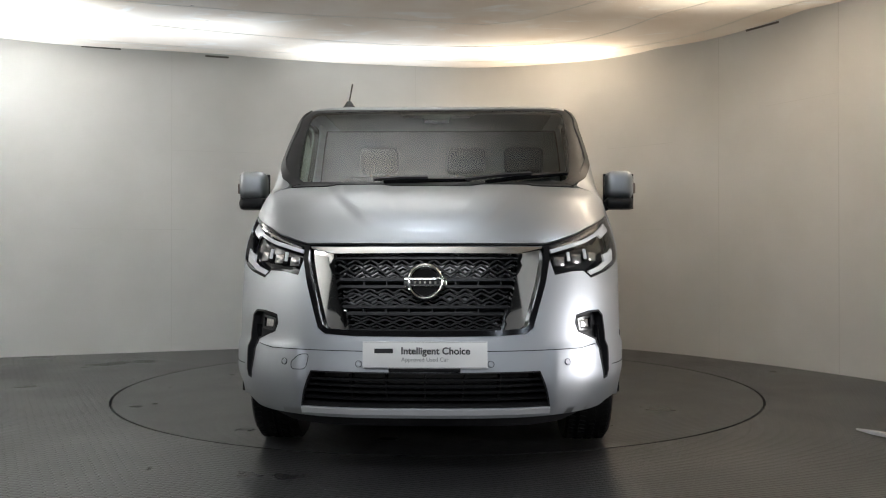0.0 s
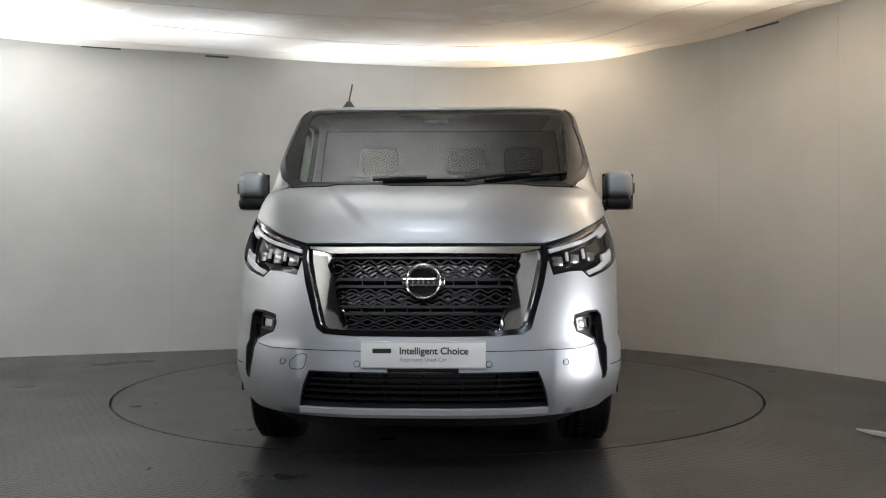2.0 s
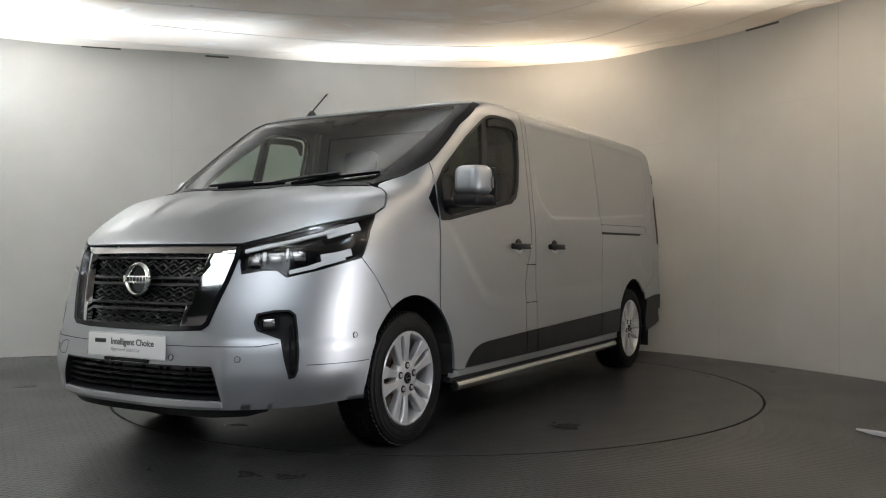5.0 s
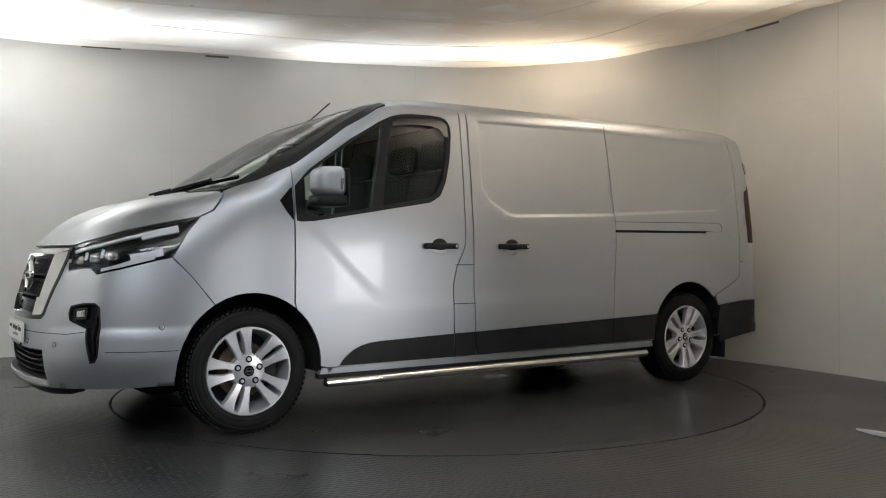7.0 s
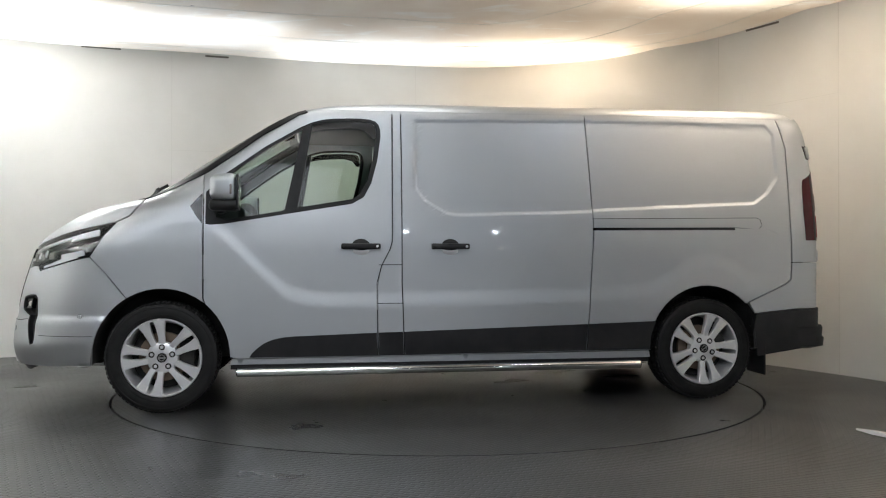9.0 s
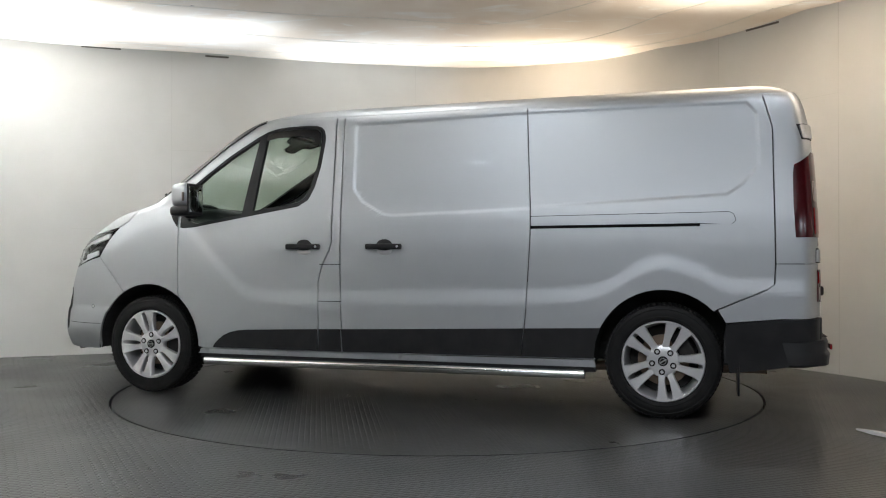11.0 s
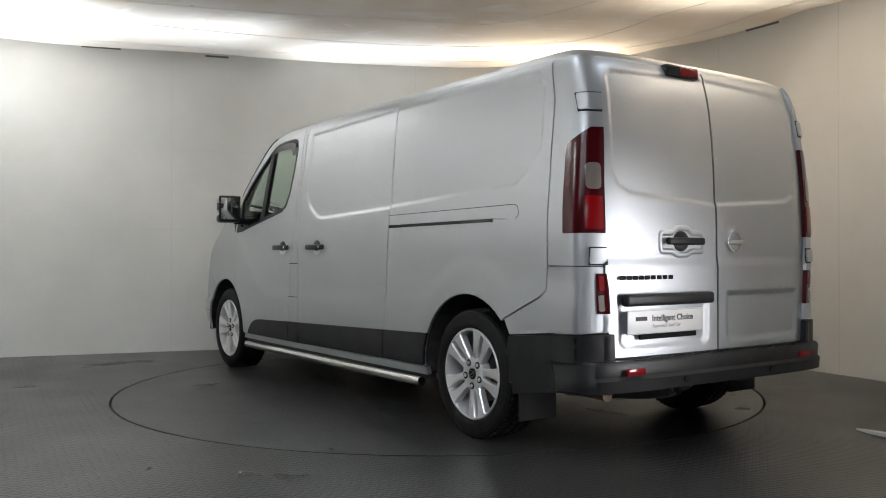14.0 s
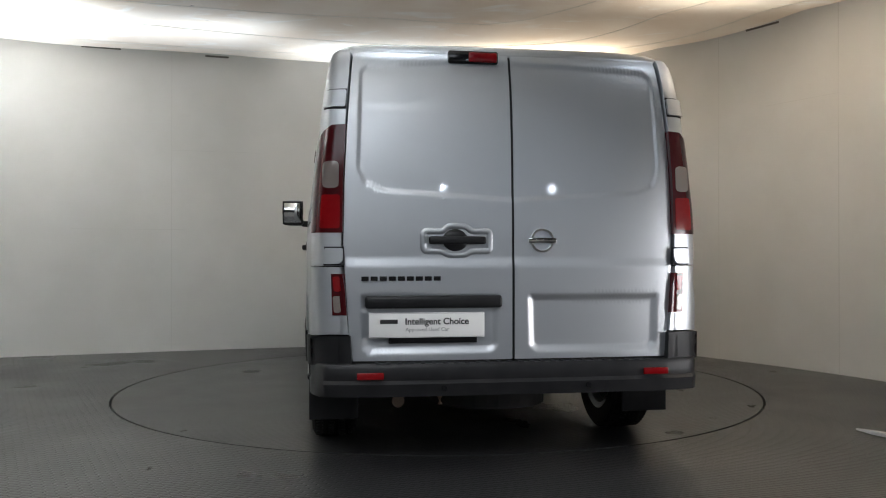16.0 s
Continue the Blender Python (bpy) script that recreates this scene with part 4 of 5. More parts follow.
# headlamps: housing, light guides, projectors, clear lens
def lamp_inner():
    house = panel("headlamp", HEADLAMP, M_GLOSS, label="headlamp with dark housing and white light guides", off=-0.055, rim=0)
    for h, k in zip(house, (1, -1)):
        def add(name, line, w, mat, off, thick=0.01, label=""):
            part(name, strip_bm(line, w, off, thick, k), mat, h, label, smooth=40)
        add("light_guide", [("f", 0.555, 0.988), ("x", 2.503, 1.018), ("x", 2.37, 1.060), ("x", 2.25, 1.090)], 0.016, M_DRL, -0.012)
        add("chrome_strip", [("f", 0.565, 1.003), ("x", 2.503, 1.033), ("x", 2.37, 1.078), ("x", 2.25, 1.108)], 0.010, M_REFLECTOR, -0.014)
        add("light_guide", [("f", 0.745, 0.890), ("f", 0.80, 0.908), ("x", 2.36, 0.930), ("x", 2.25, 0.958)], 0.022, M_DRL, -0.014)
        add("marker_lamp", [("x", 2.30, 1.072), ("x", 2.22, 1.092), ("x", 2.125, 1.112)], 0.040, M_DRL, -0.016)
        add("marker_lamp", [("x", 2.36, 0.955), ("x", 2.28, 0.968), ("x", 2.21, 0.985)], 0.034, M_DRL, -0.018)
        add("light_bar", [("f", 0.640, 0.985), ("f", 0.644, 0.945)], 0.010, M_DRL, -0.012)
        add("light_bar", [("f", 0.722, 1.000), ("f", 0.728, 0.955)], 0.010, M_DRL, -0.012)
        for y, z in ((0.60, 0.945), (0.685, 0.955), (0.77, 0.965)):
            s = s_from_front(y, z)
            p, n = skin(s, z) - skin_normal(s, z) * 0.035, skin_normal(s, z)
            bm = box_bm((0.055, 0.045, 0.03), 0.008)
            m = n.to_track_quat("Z", "Y").to_matrix().to_4x4()
            bm.transform(Matrix.Diagonal((1, k, 1, 1)) @ Matrix.Translation(p) @ m)
            part("projector", bm, M_REFLECTOR, h, "silvered projector reflector", smooth=40)
    lens = panel("headlamp_lens", HEADLAMP, M_LENS, house[0], "clear headlamp lens", off=-0.002, rim=0, both=False)[0]
    lens2 = copy_thing(lens, Matrix.Diagonal((1, -1, 1, 1)))
    lens2.parent = house[1]
    lens2.scale = (1, -1, 1)
    strip("headlamp_rim", HEADLAMP, 0.012, M_GLOSS, off=-0.003, thick=0.05, closed=True)


lamp_inner()


# grille
def grille():
    back = panel("grille", mirror_line([("f", 0.0, 0.632), ("f", 0.42, 0.640), ("f", 0.453, 0.660), ("f", 0.512, 0.85), ("f", 0.532, 0.955), ("f", 0.525, 1.012), ("f", 0.0, 1.014)]), M_GLOSS,
                 label="black honeycomb grille with chrome surround", off=-0.07, rim=0, both=False)[0]
    for k in (1, -1):
        part("border", strip_bm([("f", 0.0, 0.636), ("f", 0.30, 0.638), ("f", 0.425, 0.645), ("f", 0.452, 0.664), ("f", 0.510, 0.85), ("f", 0.531, 0.95), ("f", 0.528, 1.008)], 0.024, 0.004, 0.07, k), M_GLOSS, back, smooth=40)
        wing = panel("chrome_wing", [("f", 0.512, 0.995), ("f", 0.402, 0.968), ("f", 0.385, 0.85), ("f", 0.365, 0.745), ("f", 0.338, 0.742), ("f", 0.322, 0.650), ("f", 0.42, 0.655), ("f", 0.442, 0.672), ("f", 0.498, 0.85), ("f", 0.518, 0.95)],
                     M_CHROME, back, "polished chrome grille wing", off=lambda s, z: 0.012 - 0.26 * max(abs(skin(s, z).y) - (0.322 + (z - 0.65) * 0.26), 0.0), rim=0.03, step=0.02, both=False)[0]
        if k < 0:
            wing.data.transform(Matrix.Diagonal((1, -1, 1, 1)))
            wing.data.flip_normals()
    panel("chrome_bar", mirror_line([("f", 0.0, 0.975), ("f", 0.404, 0.972), ("f", 0.512, 0.999), ("f", 0.516, 1.011), ("f", 0.0, 1.013)]), M_CHROME, back, "polished chrome bar under the bonnet edge", off=lambda s, z: 0.006 - 0.4 * (z - 0.972), rim=0.03, both=False)
    def half(z):
        return 0.322 + (z - 0.645) / (0.968 - 0.645) * 0.085 + (0.012 if z > 0.745 else 0)
    for z, w in ((0.868, 0.012), (0.838, 0.012), (0.752, 0.012), (0.722, 0.012), (0.652, 0.014), (0.962, 0.012)):
        part("slat", strip_bm([("f", -half(z), z), ("f", 0.0, z), ("f", half(z), z)], w, -0.020, 0.04), M_GRILLE, back, smooth=40)
    for z0, z1, rows in ((0.875, 0.956, 2), (0.759, 0.831, 2), (0.659, 0.715, 2)):
        bm_all = bmesh.new()
        h = (z1 - z0) / rows
        for r in range(rows + 1):
            for phase in (0, 1):
                if (r == 0 and phase) or (r == rows and not phase):
                    continue
                line, n = [], 90
                for i in range(n + 1):
                    y = -half(z0) + 2 * half(z0) * i / n
                    tri = abs(((y / 0.07 + 0.5 * (r % 2)) % 1) - 0.5) * 2
                    z = z0 + r * h + (h * 0.5 * tri if not phase else -h * 0.5 * tri)
                    line.append(("f", y, z))
                b = strip_bm(line, 0.006, -0.030, 0.02, 1, 0.03)
                me = bpy.data.meshes.new("tmp")
                b.to_mesh(me)
                b.free()
                bm_all.from_mesh(me)
                bpy.data.meshes.remove(me)
        part("honeycomb", bm_all, M_GRILLE, back)
    for z in (0.853, 0.737):
        for i in range(-3, 4):
            y = i * 0.1 + 0.03
            if abs(y) < half(z) - 0.02:
                part("grille_rib", strip_bm([("f", y, z - 0.012), ("f", y, z + 0.012)], 0.005, -0.025, 0.02), M_GRILLE, back)
    # round badge with a cross bar
    n = Vector((1, 0, 0.06)).normalized()
    m = Matrix.Translation(skin(0, 0.853) + n * 0.012) @ n.to_track_quat("Z", "Y").to_matrix().to_4x4()
    ring = []
    for i in range(40):
        a = 2 * math.pi * i / 40
        d = Vector((math.cos(a), math.sin(a), 0))
        ring.append((d * 0.070, d, Vector((0, 0, 1))))
    bm = sweep(ring, [(-0.011, -0.012), (0.011, -0.012), (0.0085, 0.003), (0.0, 0.009), (-0.0085, 0.003)], closed=True)
    bm.transform(m)
    part("badge_ring", bm, M_CHROME, back, "chrome ring badge", smooth=50)
    bm = box_bm((0.182, 0.036, 0.012), 0.004)
    bm.transform(m)
    bar = part("badge_bar", bm, M_CHROME, back, "chrome badge bar", smooth=50)
    for i in range(6):
        b = box_bm((0.013, 0.020, 0.003), 0.0)
        b.transform(m @ Matrix.Translation((-0.055 + 0.022 * i, 0, 0.0065)))
        part("badge_mark", b, M_INK, bar)
    bm = cyl_bm(0.058, 0.058, 0.01, 32)
    bm.transform(m @ Matrix.Translation((0, 0, -0.015)))
    part("badge_disc", bm, M_GLOSS, back)


grille()


# lower intake, skid trim, fog lamp pods, sensors
def lower_front():
    back = panel("lower_intake", INTAKE[:3] + [("f", -0.562, 0.328), ("f", -0.492, 0.480)], M_GLOSS, label="black slatted lower air intake", off=-0.08, rim=0, both=False)[0]
    part("intake_edge", strip_bm(INTAKE[:3] + [("f", -0.562, 0.328), ("f", -0.492, 0.480)], 0.012, -0.002, 0.08, 1, 0.03, True), M_TRIM, back, smooth=40)
    for i, z in enumerate((0.445, 0.418, 0.390, 0.358)):
        w = 0.505 + (0.476 - z) * 0.4
        part("slat", strip_bm([("f", -w, z), ("f", 0, z), ("f", w, z)], 0.009, -0.028, 0.04), M_GRILLE, back, smooth=40)
    for y in (-0.33, -0.17, 0.0, 0.17, 0.33):
        part("intake_rib", strip_bm([("f", y, 0.34), ("f", y, 0.47)], 0.006, -0.045, 0.02), M_GRILLE, back)
    strip("skid_trim", [("f", -0.565, 0.312), ("f", 0, 0.312), ("f", 0.565, 0.312)], 0.024, M_ALLOY, off=0.006, thick=0.02, label="satin silver skid strip", both=False)
    lip = mirror_line([("f", 0.0, 0.230), ("f", 0.5, 0.230), ("f", 0.66, 0.240), ("f", 0.74, 0.262), ("f", 0.76, 0.288), ("f", 0.32, 0.283), ("f", 0.30, 0.295), ("f", 0.14, 0.295), ("f", 0.12, 0.283), ("f", 0.0, 0.283)])
    panel("front_lip", lip, M_TRIM, label="black plastic lower lip", off=-0.024, rim=0.10, both=False)
    pods = panel("fog_pod", POD, M_TRIM, label="black fog lamp surround", off=-0.035, rim=0)
    strip("fog_pod_edge", POD, 0.009, M_TRIM, off=0.002, thick=0.045, closed=True)
    for pod, k in zip(pods, (1, -1)):
        lamp = [("f", 0.674, 0.690), ("f", 0.735, 0.700), ("f", 0.737, 0.650), ("f", 0.682, 0.645)]
        part("fog_lamp_bezel", strip_bm(lamp, 0.012, -0.008, 0.03, k, 0.02, True), M_GLOSS, pod, smooth=40)
        s = s_from_front(0.706, 0.671)
        p, n = skin(s, 0.671), skin_normal(s, 0.671)
        bm = box_bm((0.055, 0.042, 0.012), 0.006)
        bm.transform(Matrix.Diagonal((1, k, 1, 1)) @ Matrix.Translation(p - n * 0.018) @ n.to_track_quat("Z", "Y").to_matrix().to_4x4())
        part("fog_lamp", bm, M_REFLECTOR, pod, "small clear fog lamp", smooth=40)
        part("vent_fin", strip_bm([("f", 0.778, 0.66), ("f", 0.782, 0.55), ("f", 0.790, 0.46)], 0.008, -0.012, 0.02, k), M_GLOSS, pod, smooth=40)
    strip("bumper_seam", [("f", 0.0, 0.562), ("f", 0.45, 0.565), ("f", 0.67, 0.567), ("f", 0.745, 0.580)], 0.0035, M_SEAM, off=0.0008, thick=0.003)
    strip("bumper_seam", [("f", 0.825, 0.482), ("x", 2.42, 0.481), ("x", 2.22, 0.479), ("x", 2.14, 0.480)], 0.0035, M_SEAM, off=0.0008, thick=0.003)
    strip("tow_eye_seam", rounded([("f", -0.54, 0.545), ("f", -0.50, 0.548), ("f", -0.515, 0.482), ("f", -0.572, 0.482), ("f", -0.577, 0.51)], 0.02), 0.003, M_SEAM, off=0.0008, thick=0.003, both=False, closed=True, step=0.012)
    for c, a, z in (("f", 0.28, 0.511), ("f", -0.28, 0.511), ("f", 0.606, 0.512), ("f", -0.606, 0.512), ("x", 2.22, 0.60)):
        s = to_s(c, a, z)
        p, n = skin(s, z), skin_normal(s, z)
        bm = cyl_bm(0.012, 0.010, 0.006, 20)
        bm.transform(Matrix.Translation(p + n * 0.001) @ n.to_track_quat("Z", "Y").to_matrix().to_4x4())
        sensor = part("parking_sensor", bm, M_PAINT, van, smooth=40)
        bm = sweep([(Vector((0.0135 * math.cos(q), 0.0135 * math.sin(q), 0)), Vector((math.cos(q), math.sin(q), 0)), Vector((0, 0, 1))) for q in [2 * math.pi * i / 20 for i in range(20)]], [(-0.0008, -0.002), (0.0008, -0.002), (0.0008, 0.0015), (-0.0008, 0.0015)], True)
        bm.transform(Matrix.Translation(p + n * 0.001) @ n.to_track_quat("Z", "Y").to_matrix().to_4x4())
        part("sensor_ring", bm, M_SEAM, sensor)


lower_front()


def text_part(body, size, m, mat, parent, name="lettering", weight=0.0):
    c = bpy.data.curves.new(name, "FONT")
    c.body, c.size, c.extrude, c.align_x, c.align_y = body, size, 0.0004, "CENTER", "CENTER"
    c.offset = weight
    tmp = bpy.data.objects.new(name, c)
    me = bpy.data.meshes.new_from_object(tmp)
    bpy.data.objects.remove(tmp)
    me.transform(m)
    me.materials.clear()
    me.materials.append(mat)
    ob = new(name, me)
    ob.parent = parent
    return ob


def number_plate(m, label):
    bm = box_bm((0.52, 0.111, 0.006), 0.002)
    bm.transform(m)
    plate = part("number_plate", bm, M_PLATE, van, label, smooth=40)
    b = box_bm((0.078, 0.019, 0.0008))
    b.transform(m @ Matrix.Translation((-0.172, 0.016, 0.0036)))
    part("name_bar", b, M_INK, plate)
    text_part("Intelligent Choice", 0.0405, m @ Matrix.Translation((0.044, 0.015, 0.0036)), M_INK, plate, weight=0.0009)
    text_part("Approved Used Car", 0.024, m @ Matrix.Translation((0.0, -0.020, 0.0036)), M_GREYINK, plate)
    for y in (0.0545, -0.0545):
        b = box_bm((0.51, 0.0012, 0.0006))
        b.transform(m @ Matrix.Translation((0, y * 0.96, 0.0034)))
        part("plate_edge", b, M_GREYINK, plate)
    return plate


FACE_FRONT = Matrix(((0, 0, 1, 0), (1, 0, 0, 0), (0, 1, 0, 0), (0, 0, 0, 1)))
FACE_REAR = Matrix(((0, 0, -1, 0), (-1, 0, 0, 0), (0, 1, 0, 0), (0, 0, 0, 1)))
number_plate(Matrix.Translation((2.764, 0.002, 0.552)) @ pose(0, 0, 0, 0, -2, 0) @ FACE_FRONT, "white show plate with black lettering on the front bumper")
part("plate_bracket", box_bm((0.03, 0.30, 0.02), 0.004, at=(2.75, 0, 0.488)), M_GLOSS, van)


# ---------------------------------------------------------------- van: side details
def handles():
    for k, (d, x) in ((0, (door[0], 0.545)), (1, (door[1], 0.545)), (0, (slider[0], -0.02)), (1, (slider[1], -0.02))):
        side = -1 if k else 1
        y = 0.938
        bm = box_bm((0.245, 0.030, 0.036), 0.010, 3, at=(x, y + 0.030, 1.022))
        for v in bm.verts:
            v.co.y -= 0.012 * ((v.co.x - x) / 0.12) ** 2
        bm.transform(Matrix.Diagonal((1, side, 1, 1)))
        h = part("door_handle", bm, M_TRIM, d, "black plastic door handle", smooth=40)
        bm = bmesh.new()
        bmesh.ops.create_uvsphere(bm, u_segments=24, v_segments=12, radius=0.062)
        bmesh.ops.scale(bm, verts=bm.verts, vec=(1.0, 0.25, 0.72))
        bmesh.ops.translate(bm, verts=bm.verts, vec=(x, y - 0.006, 1.026))
        bm.transform(Matrix.Diagonal((1, side, 1, 1)))
        part("handle_cup", bm, M_TRIM, h, smooth=60)
        bm = bmesh.new()
        bmesh.ops.create_uvsphere(bm, u_segments=20, v_segments=8, radius=0.055)
        bmesh.ops.scale(bm, verts=bm.verts, vec=(1.0, 0.16, 0.5))
        bmesh.ops.translate(bm, verts=bm.verts, vec=(x, y - 0.003, 0.993))
        bm.transform(Matrix.Diagonal((1, side, 1, 1)))
        part("handle_recess", bm, M_ALLOY, h, "bright recess under the handle", smooth=60)
        b = cyl_bm(0.008, 0.008, 0.004, 12, at=(x - 0.10, y + 0.040, 1.022), axis="Y")
        b.transform(Matrix.Diagonal((1, side, 1, 1)))
        part("lock_barrel", b, M_ALLOY, h)


handles()


def mirrors():
    for side in (1, -1):
        flip = Matrix.Diagonal((1, side, 1, 1))
        at = Matrix.Translation((1.365, 1.066, 1.345))
        bm = box_bm((0.165, 0.175, 0.172), 0.048, 5)
        for v in bm.verts:
            t = (v.co.x + 0.08) / 0.16
            v.co.y *= 1 - 0.16 * t
            v.co.z *= 1 - 0.10 * t
            v.co.y -= 0.02 * t
        bmesh.ops.translate(bm, verts=bm.verts, vec=(0, 0, 0.024))
        bm.transform(flip @ at)
        cap = part("door_mirror", bm, M_PAINT, van, "silver and black door mirror", smooth=60)
        bm = box_bm((0.172, 0.178, 0.066), 0.026, 3)
        for v in bm.verts:
            t = (v.co.x + 0.08) / 0.16
            v.co.y *= 1 - 0.16 * t
            v.co.y -= 0.02 * t
        bm.transform(flip @ at @ Matrix.Translation((0.0, 0, -0.082)))
        part("mirror_base", bm, M_TRIM, cap, "black lower mirror shell", smooth=60)
        bm = box_bm((0.012, 0.178, 0.205), 0.005, at=(-0.082, 0, -0.006))
        bm.transform(flip @ at)
        part("mirror_rim", bm, M_TRIM, cap, smooth=40)
        bm = box_bm((0.006, 0.150, 0.172), 0.002, at=(-0.088, 0, -0.006))
        bm.transform(flip @ at)
        part("mirror_glass", bm, M_CHROME, cap, "mirror glass", smooth=40)
        bm = box_bm((0.05, 0.10, 0.055), 0.018, 3, at=(0.03, -0.125, -0.100))
        bm.transform(flip @ at)
        part("mirror_arm", bm, M_TRIM, cap, smooth=60)
        bm = box_bm((0.012, 0.02, 0.06), 0.004, at=(-0.045, 0.083, 0.01))
        bm.transform(flip @ at)
        part("indicator_repeater", bm, M_CLEAR, cap, smooth=40)


mirrors()

# rail of the sliding door, fuel flap, seams
strip("door_rail", [("x", -0.968, 1.136), ("x", -1.96, 1.143)], 0.018, M_GLOSS, off=0.001, thick=0.012, label="black sliding door rail")
strip("rail_cover_seam", [("x", -0.968, 1.203), ("x", -2.12, 1.217), ("x", -2.145, 1.205), ("x", -2.158, 1.165), ("x", -2.13, 1.142), ("x", -1.96, 1.150)], 0.0035, M_SEAM, off=0.0008, thick=0.003)
strip("rail_shadow", [("x", -1.96, 1.143), ("x", -2.20, 1.143), ("x", -2.28, 1.11)], 0.005, M_PAINT, off=0.003, thick=0.005)
strip("fuel_flap_seam", [("x", 0.432, 0.906), ("x", 0.285, 0.906)], 0.0045, M_SEAM, off=0.0008, thick=0.003)
strip("fuel_flap_seam", [("x", 0.440, 0.665), ("x", 0.278, 0.665)], 0.0045, M_SEAM, off=0.0008, thick=0.003)


def side_bar():
    for side in (1, -1):
        y = side * 0.905
        bar = part("side_bar", tube_bm([(1.30, y, 0.245), (0.6, y, 0.247), (-0.6, y, 0.249), (-1.29, y, 0.25)], 0.028, 20), M_CHROME, van, "polished chrome side step bar", smooth=50)
        for x in (1.302, -1.292):
            part("end_cap", cyl_bm(0.024, 0.024, 0.006, 16, at=(x, y, 0.247), axis="X"), M_GLOSS, bar)
        for x in (1.0, 0.0, -1.0):
            part("bracket", box_bm((0.05, 0.14, 0.02), 0.004, at=(x, side * 0.83, 0.265)), M_TRIM, bar)


side_bar()


# ---------------------------------------------------------------- van: wheels
def ring_bm(profile, n=56):
    """A profile (radius, across) turned round the y axis."""
    pts = [(Vector((0, 0, 0)), Vector((math.cos(2 * math.pi * i / n), 0, math.sin(2 * math.pi * i / n))), Vector((0, 1, 0))) for i in range(n)]
    return sweep(pts, profile, True)


def wheel_at(x, side):
    wheel = new("wheel")
    wheel.parent = van
    wheel.matrix_basis = pose(x, side * 0.785, 0.342, 0, 0, 0 if side > 0 else 180)
    tagged(wheel, "black tyre on a silver ten-spoke alloy wheel")
    R = 0.342
    prof = [(0.235, 0.10), (0.245, 0.112), (0.275, 0.118), (0.305, 0.114), (R - 0.016, 0.104), (R - 0.010, 0.090), (R - 0.008, 0.06), (R - 0.008, 0.050), (R - 0.008, 0.040),
            (R - 0.007, 0.0), (R - 0.008, -0.05), (R - 0.010, -0.09), (R - 0.02, -0.108), (0.28, -0.112), (0.235, -0.10)]
    part("tyre", ring_bm(prof, 72), M_TYRE, wheel, "black road tyre", smooth=35)
    bm = bmesh.new()
    for i in range(68):
        for y, w in ((0.080, 0.030), (-0.080, 0.030), (0.021, 0.026), (-0.030, 0.032)):
            b = bmesh.ops.create_cube(bm, size=1)["verts"]
            m = Matrix.Rotation(2 * math.pi * i / 68 + (0.02 if y < 0 else 0), 4, "Y") @ Matrix.Translation((R - 0.0065 - (0.003 if abs(y) > 0.05 else 0), y, 0)) @ Matrix.Rotation(0.3 if y > 0 else -0.3, 4, "X")
            bmesh.ops.transform(bm, verts=b, matrix=m @ Matrix.Diagonal((0.011, w, 0.020, 1)))
    tagged(part("tread", bm, M_TYRE, wheel), "black tread blocks", kind="stuff")
    for k in range(2):
        bm = ring_bm([(0.258 + k * 0.045, 0.1185 - k * 0.003), (0.262 + k * 0.045, 0.1200 - k * 0.003), (0.266 + k * 0.045, 0.1185 - k * 0.003)], 72)
        part("sidewall_rib", bm, M_TYRE, wheel, smooth=60)
    rim = part("rim", ring_bm([(0.242, 0.104), (0.236, 0.112), (0.228, 0.112), (0.222, 0.100), (0.216, 0.06), (0.205, -0.02), (0.205, -0.09), (0.236, -0.10)], 72), M_ALLOY, wheel, "silver alloy rim", smooth=40)
    for i in range(5):
        base = math.pi / 2 - 0.28 + 2 * math.pi * i / 5
        for k in (-1, 1):
            prof = []
            for t, w, yy, dy in ((0.0, 0.020, 0.084, 0.022), (0.25, 0.020, 0.092, 0.026), (0.40, 0.019, 0.095, 0.030), (0.72, 0.026, 0.100, 0.034), (0.90, 0.033, 0.102, 0.034), (1.0, 0.043, 0.102, 0.034)):
                r = 0.055 + t * 0.175
                ang = base + k * (0.30 - 0.13 * t + 0.03 * t * t)
                c = Vector((math.cos(ang) * r, yy, math.sin(ang) * r))
                tang = Vector((-math.sin(ang), 0, math.cos(ang)))
                prof.append((c, tang, w, dy))
            bm = bmesh.new()
            rings = []
            for c, tang, w, dy in prof:
                rings.append([bm.verts.new(c + tang * a + Vector((0, b, 0))) for a, b in ((-w, -dy), (w, -dy), (w, 0.002), (w - 0.005, 0.008), (-w + 0.005, 0.008), (-w, 0.002))])
            for a, b in zip(rings, rings[1:]):
                for j in range(6):
                    bm.faces.new((a[j], a[(j + 1) % 6], b[(j + 1) % 6], b[j]))
            bm.faces.new(rings[0])
            bm.faces.new(rings[-1])
            part("spoke", bm, M_ALLOY, rim, smooth=35)
    hub = part("hub", ring_bm([(0.0301, 0.100), (0.080, 0.099), (0.092, 0.094), (0.096, 0.084), (0.096, 0.05), (0.0301, 0.05)], 40), M_ALLOY, wheel, smooth=40)
    part("centre_cap", cyl_bm(0.031, 0.029, 0.05, 32, at=(0, 0.080, 0), axis="Y"), M_GLOSS, hub, smooth=40)
    part("cap_ring", ring_bm([(0.016, 0.105), (0.020, 0.105), (0.020, 0.108), (0.016, 0.108)], 24), M_CHROME, hub, smooth=40)
    part("cap_bar", box_bm((0.048, 0.003, 0.008), at=(0, 0.1075, 0)), M_CHROME, hub)
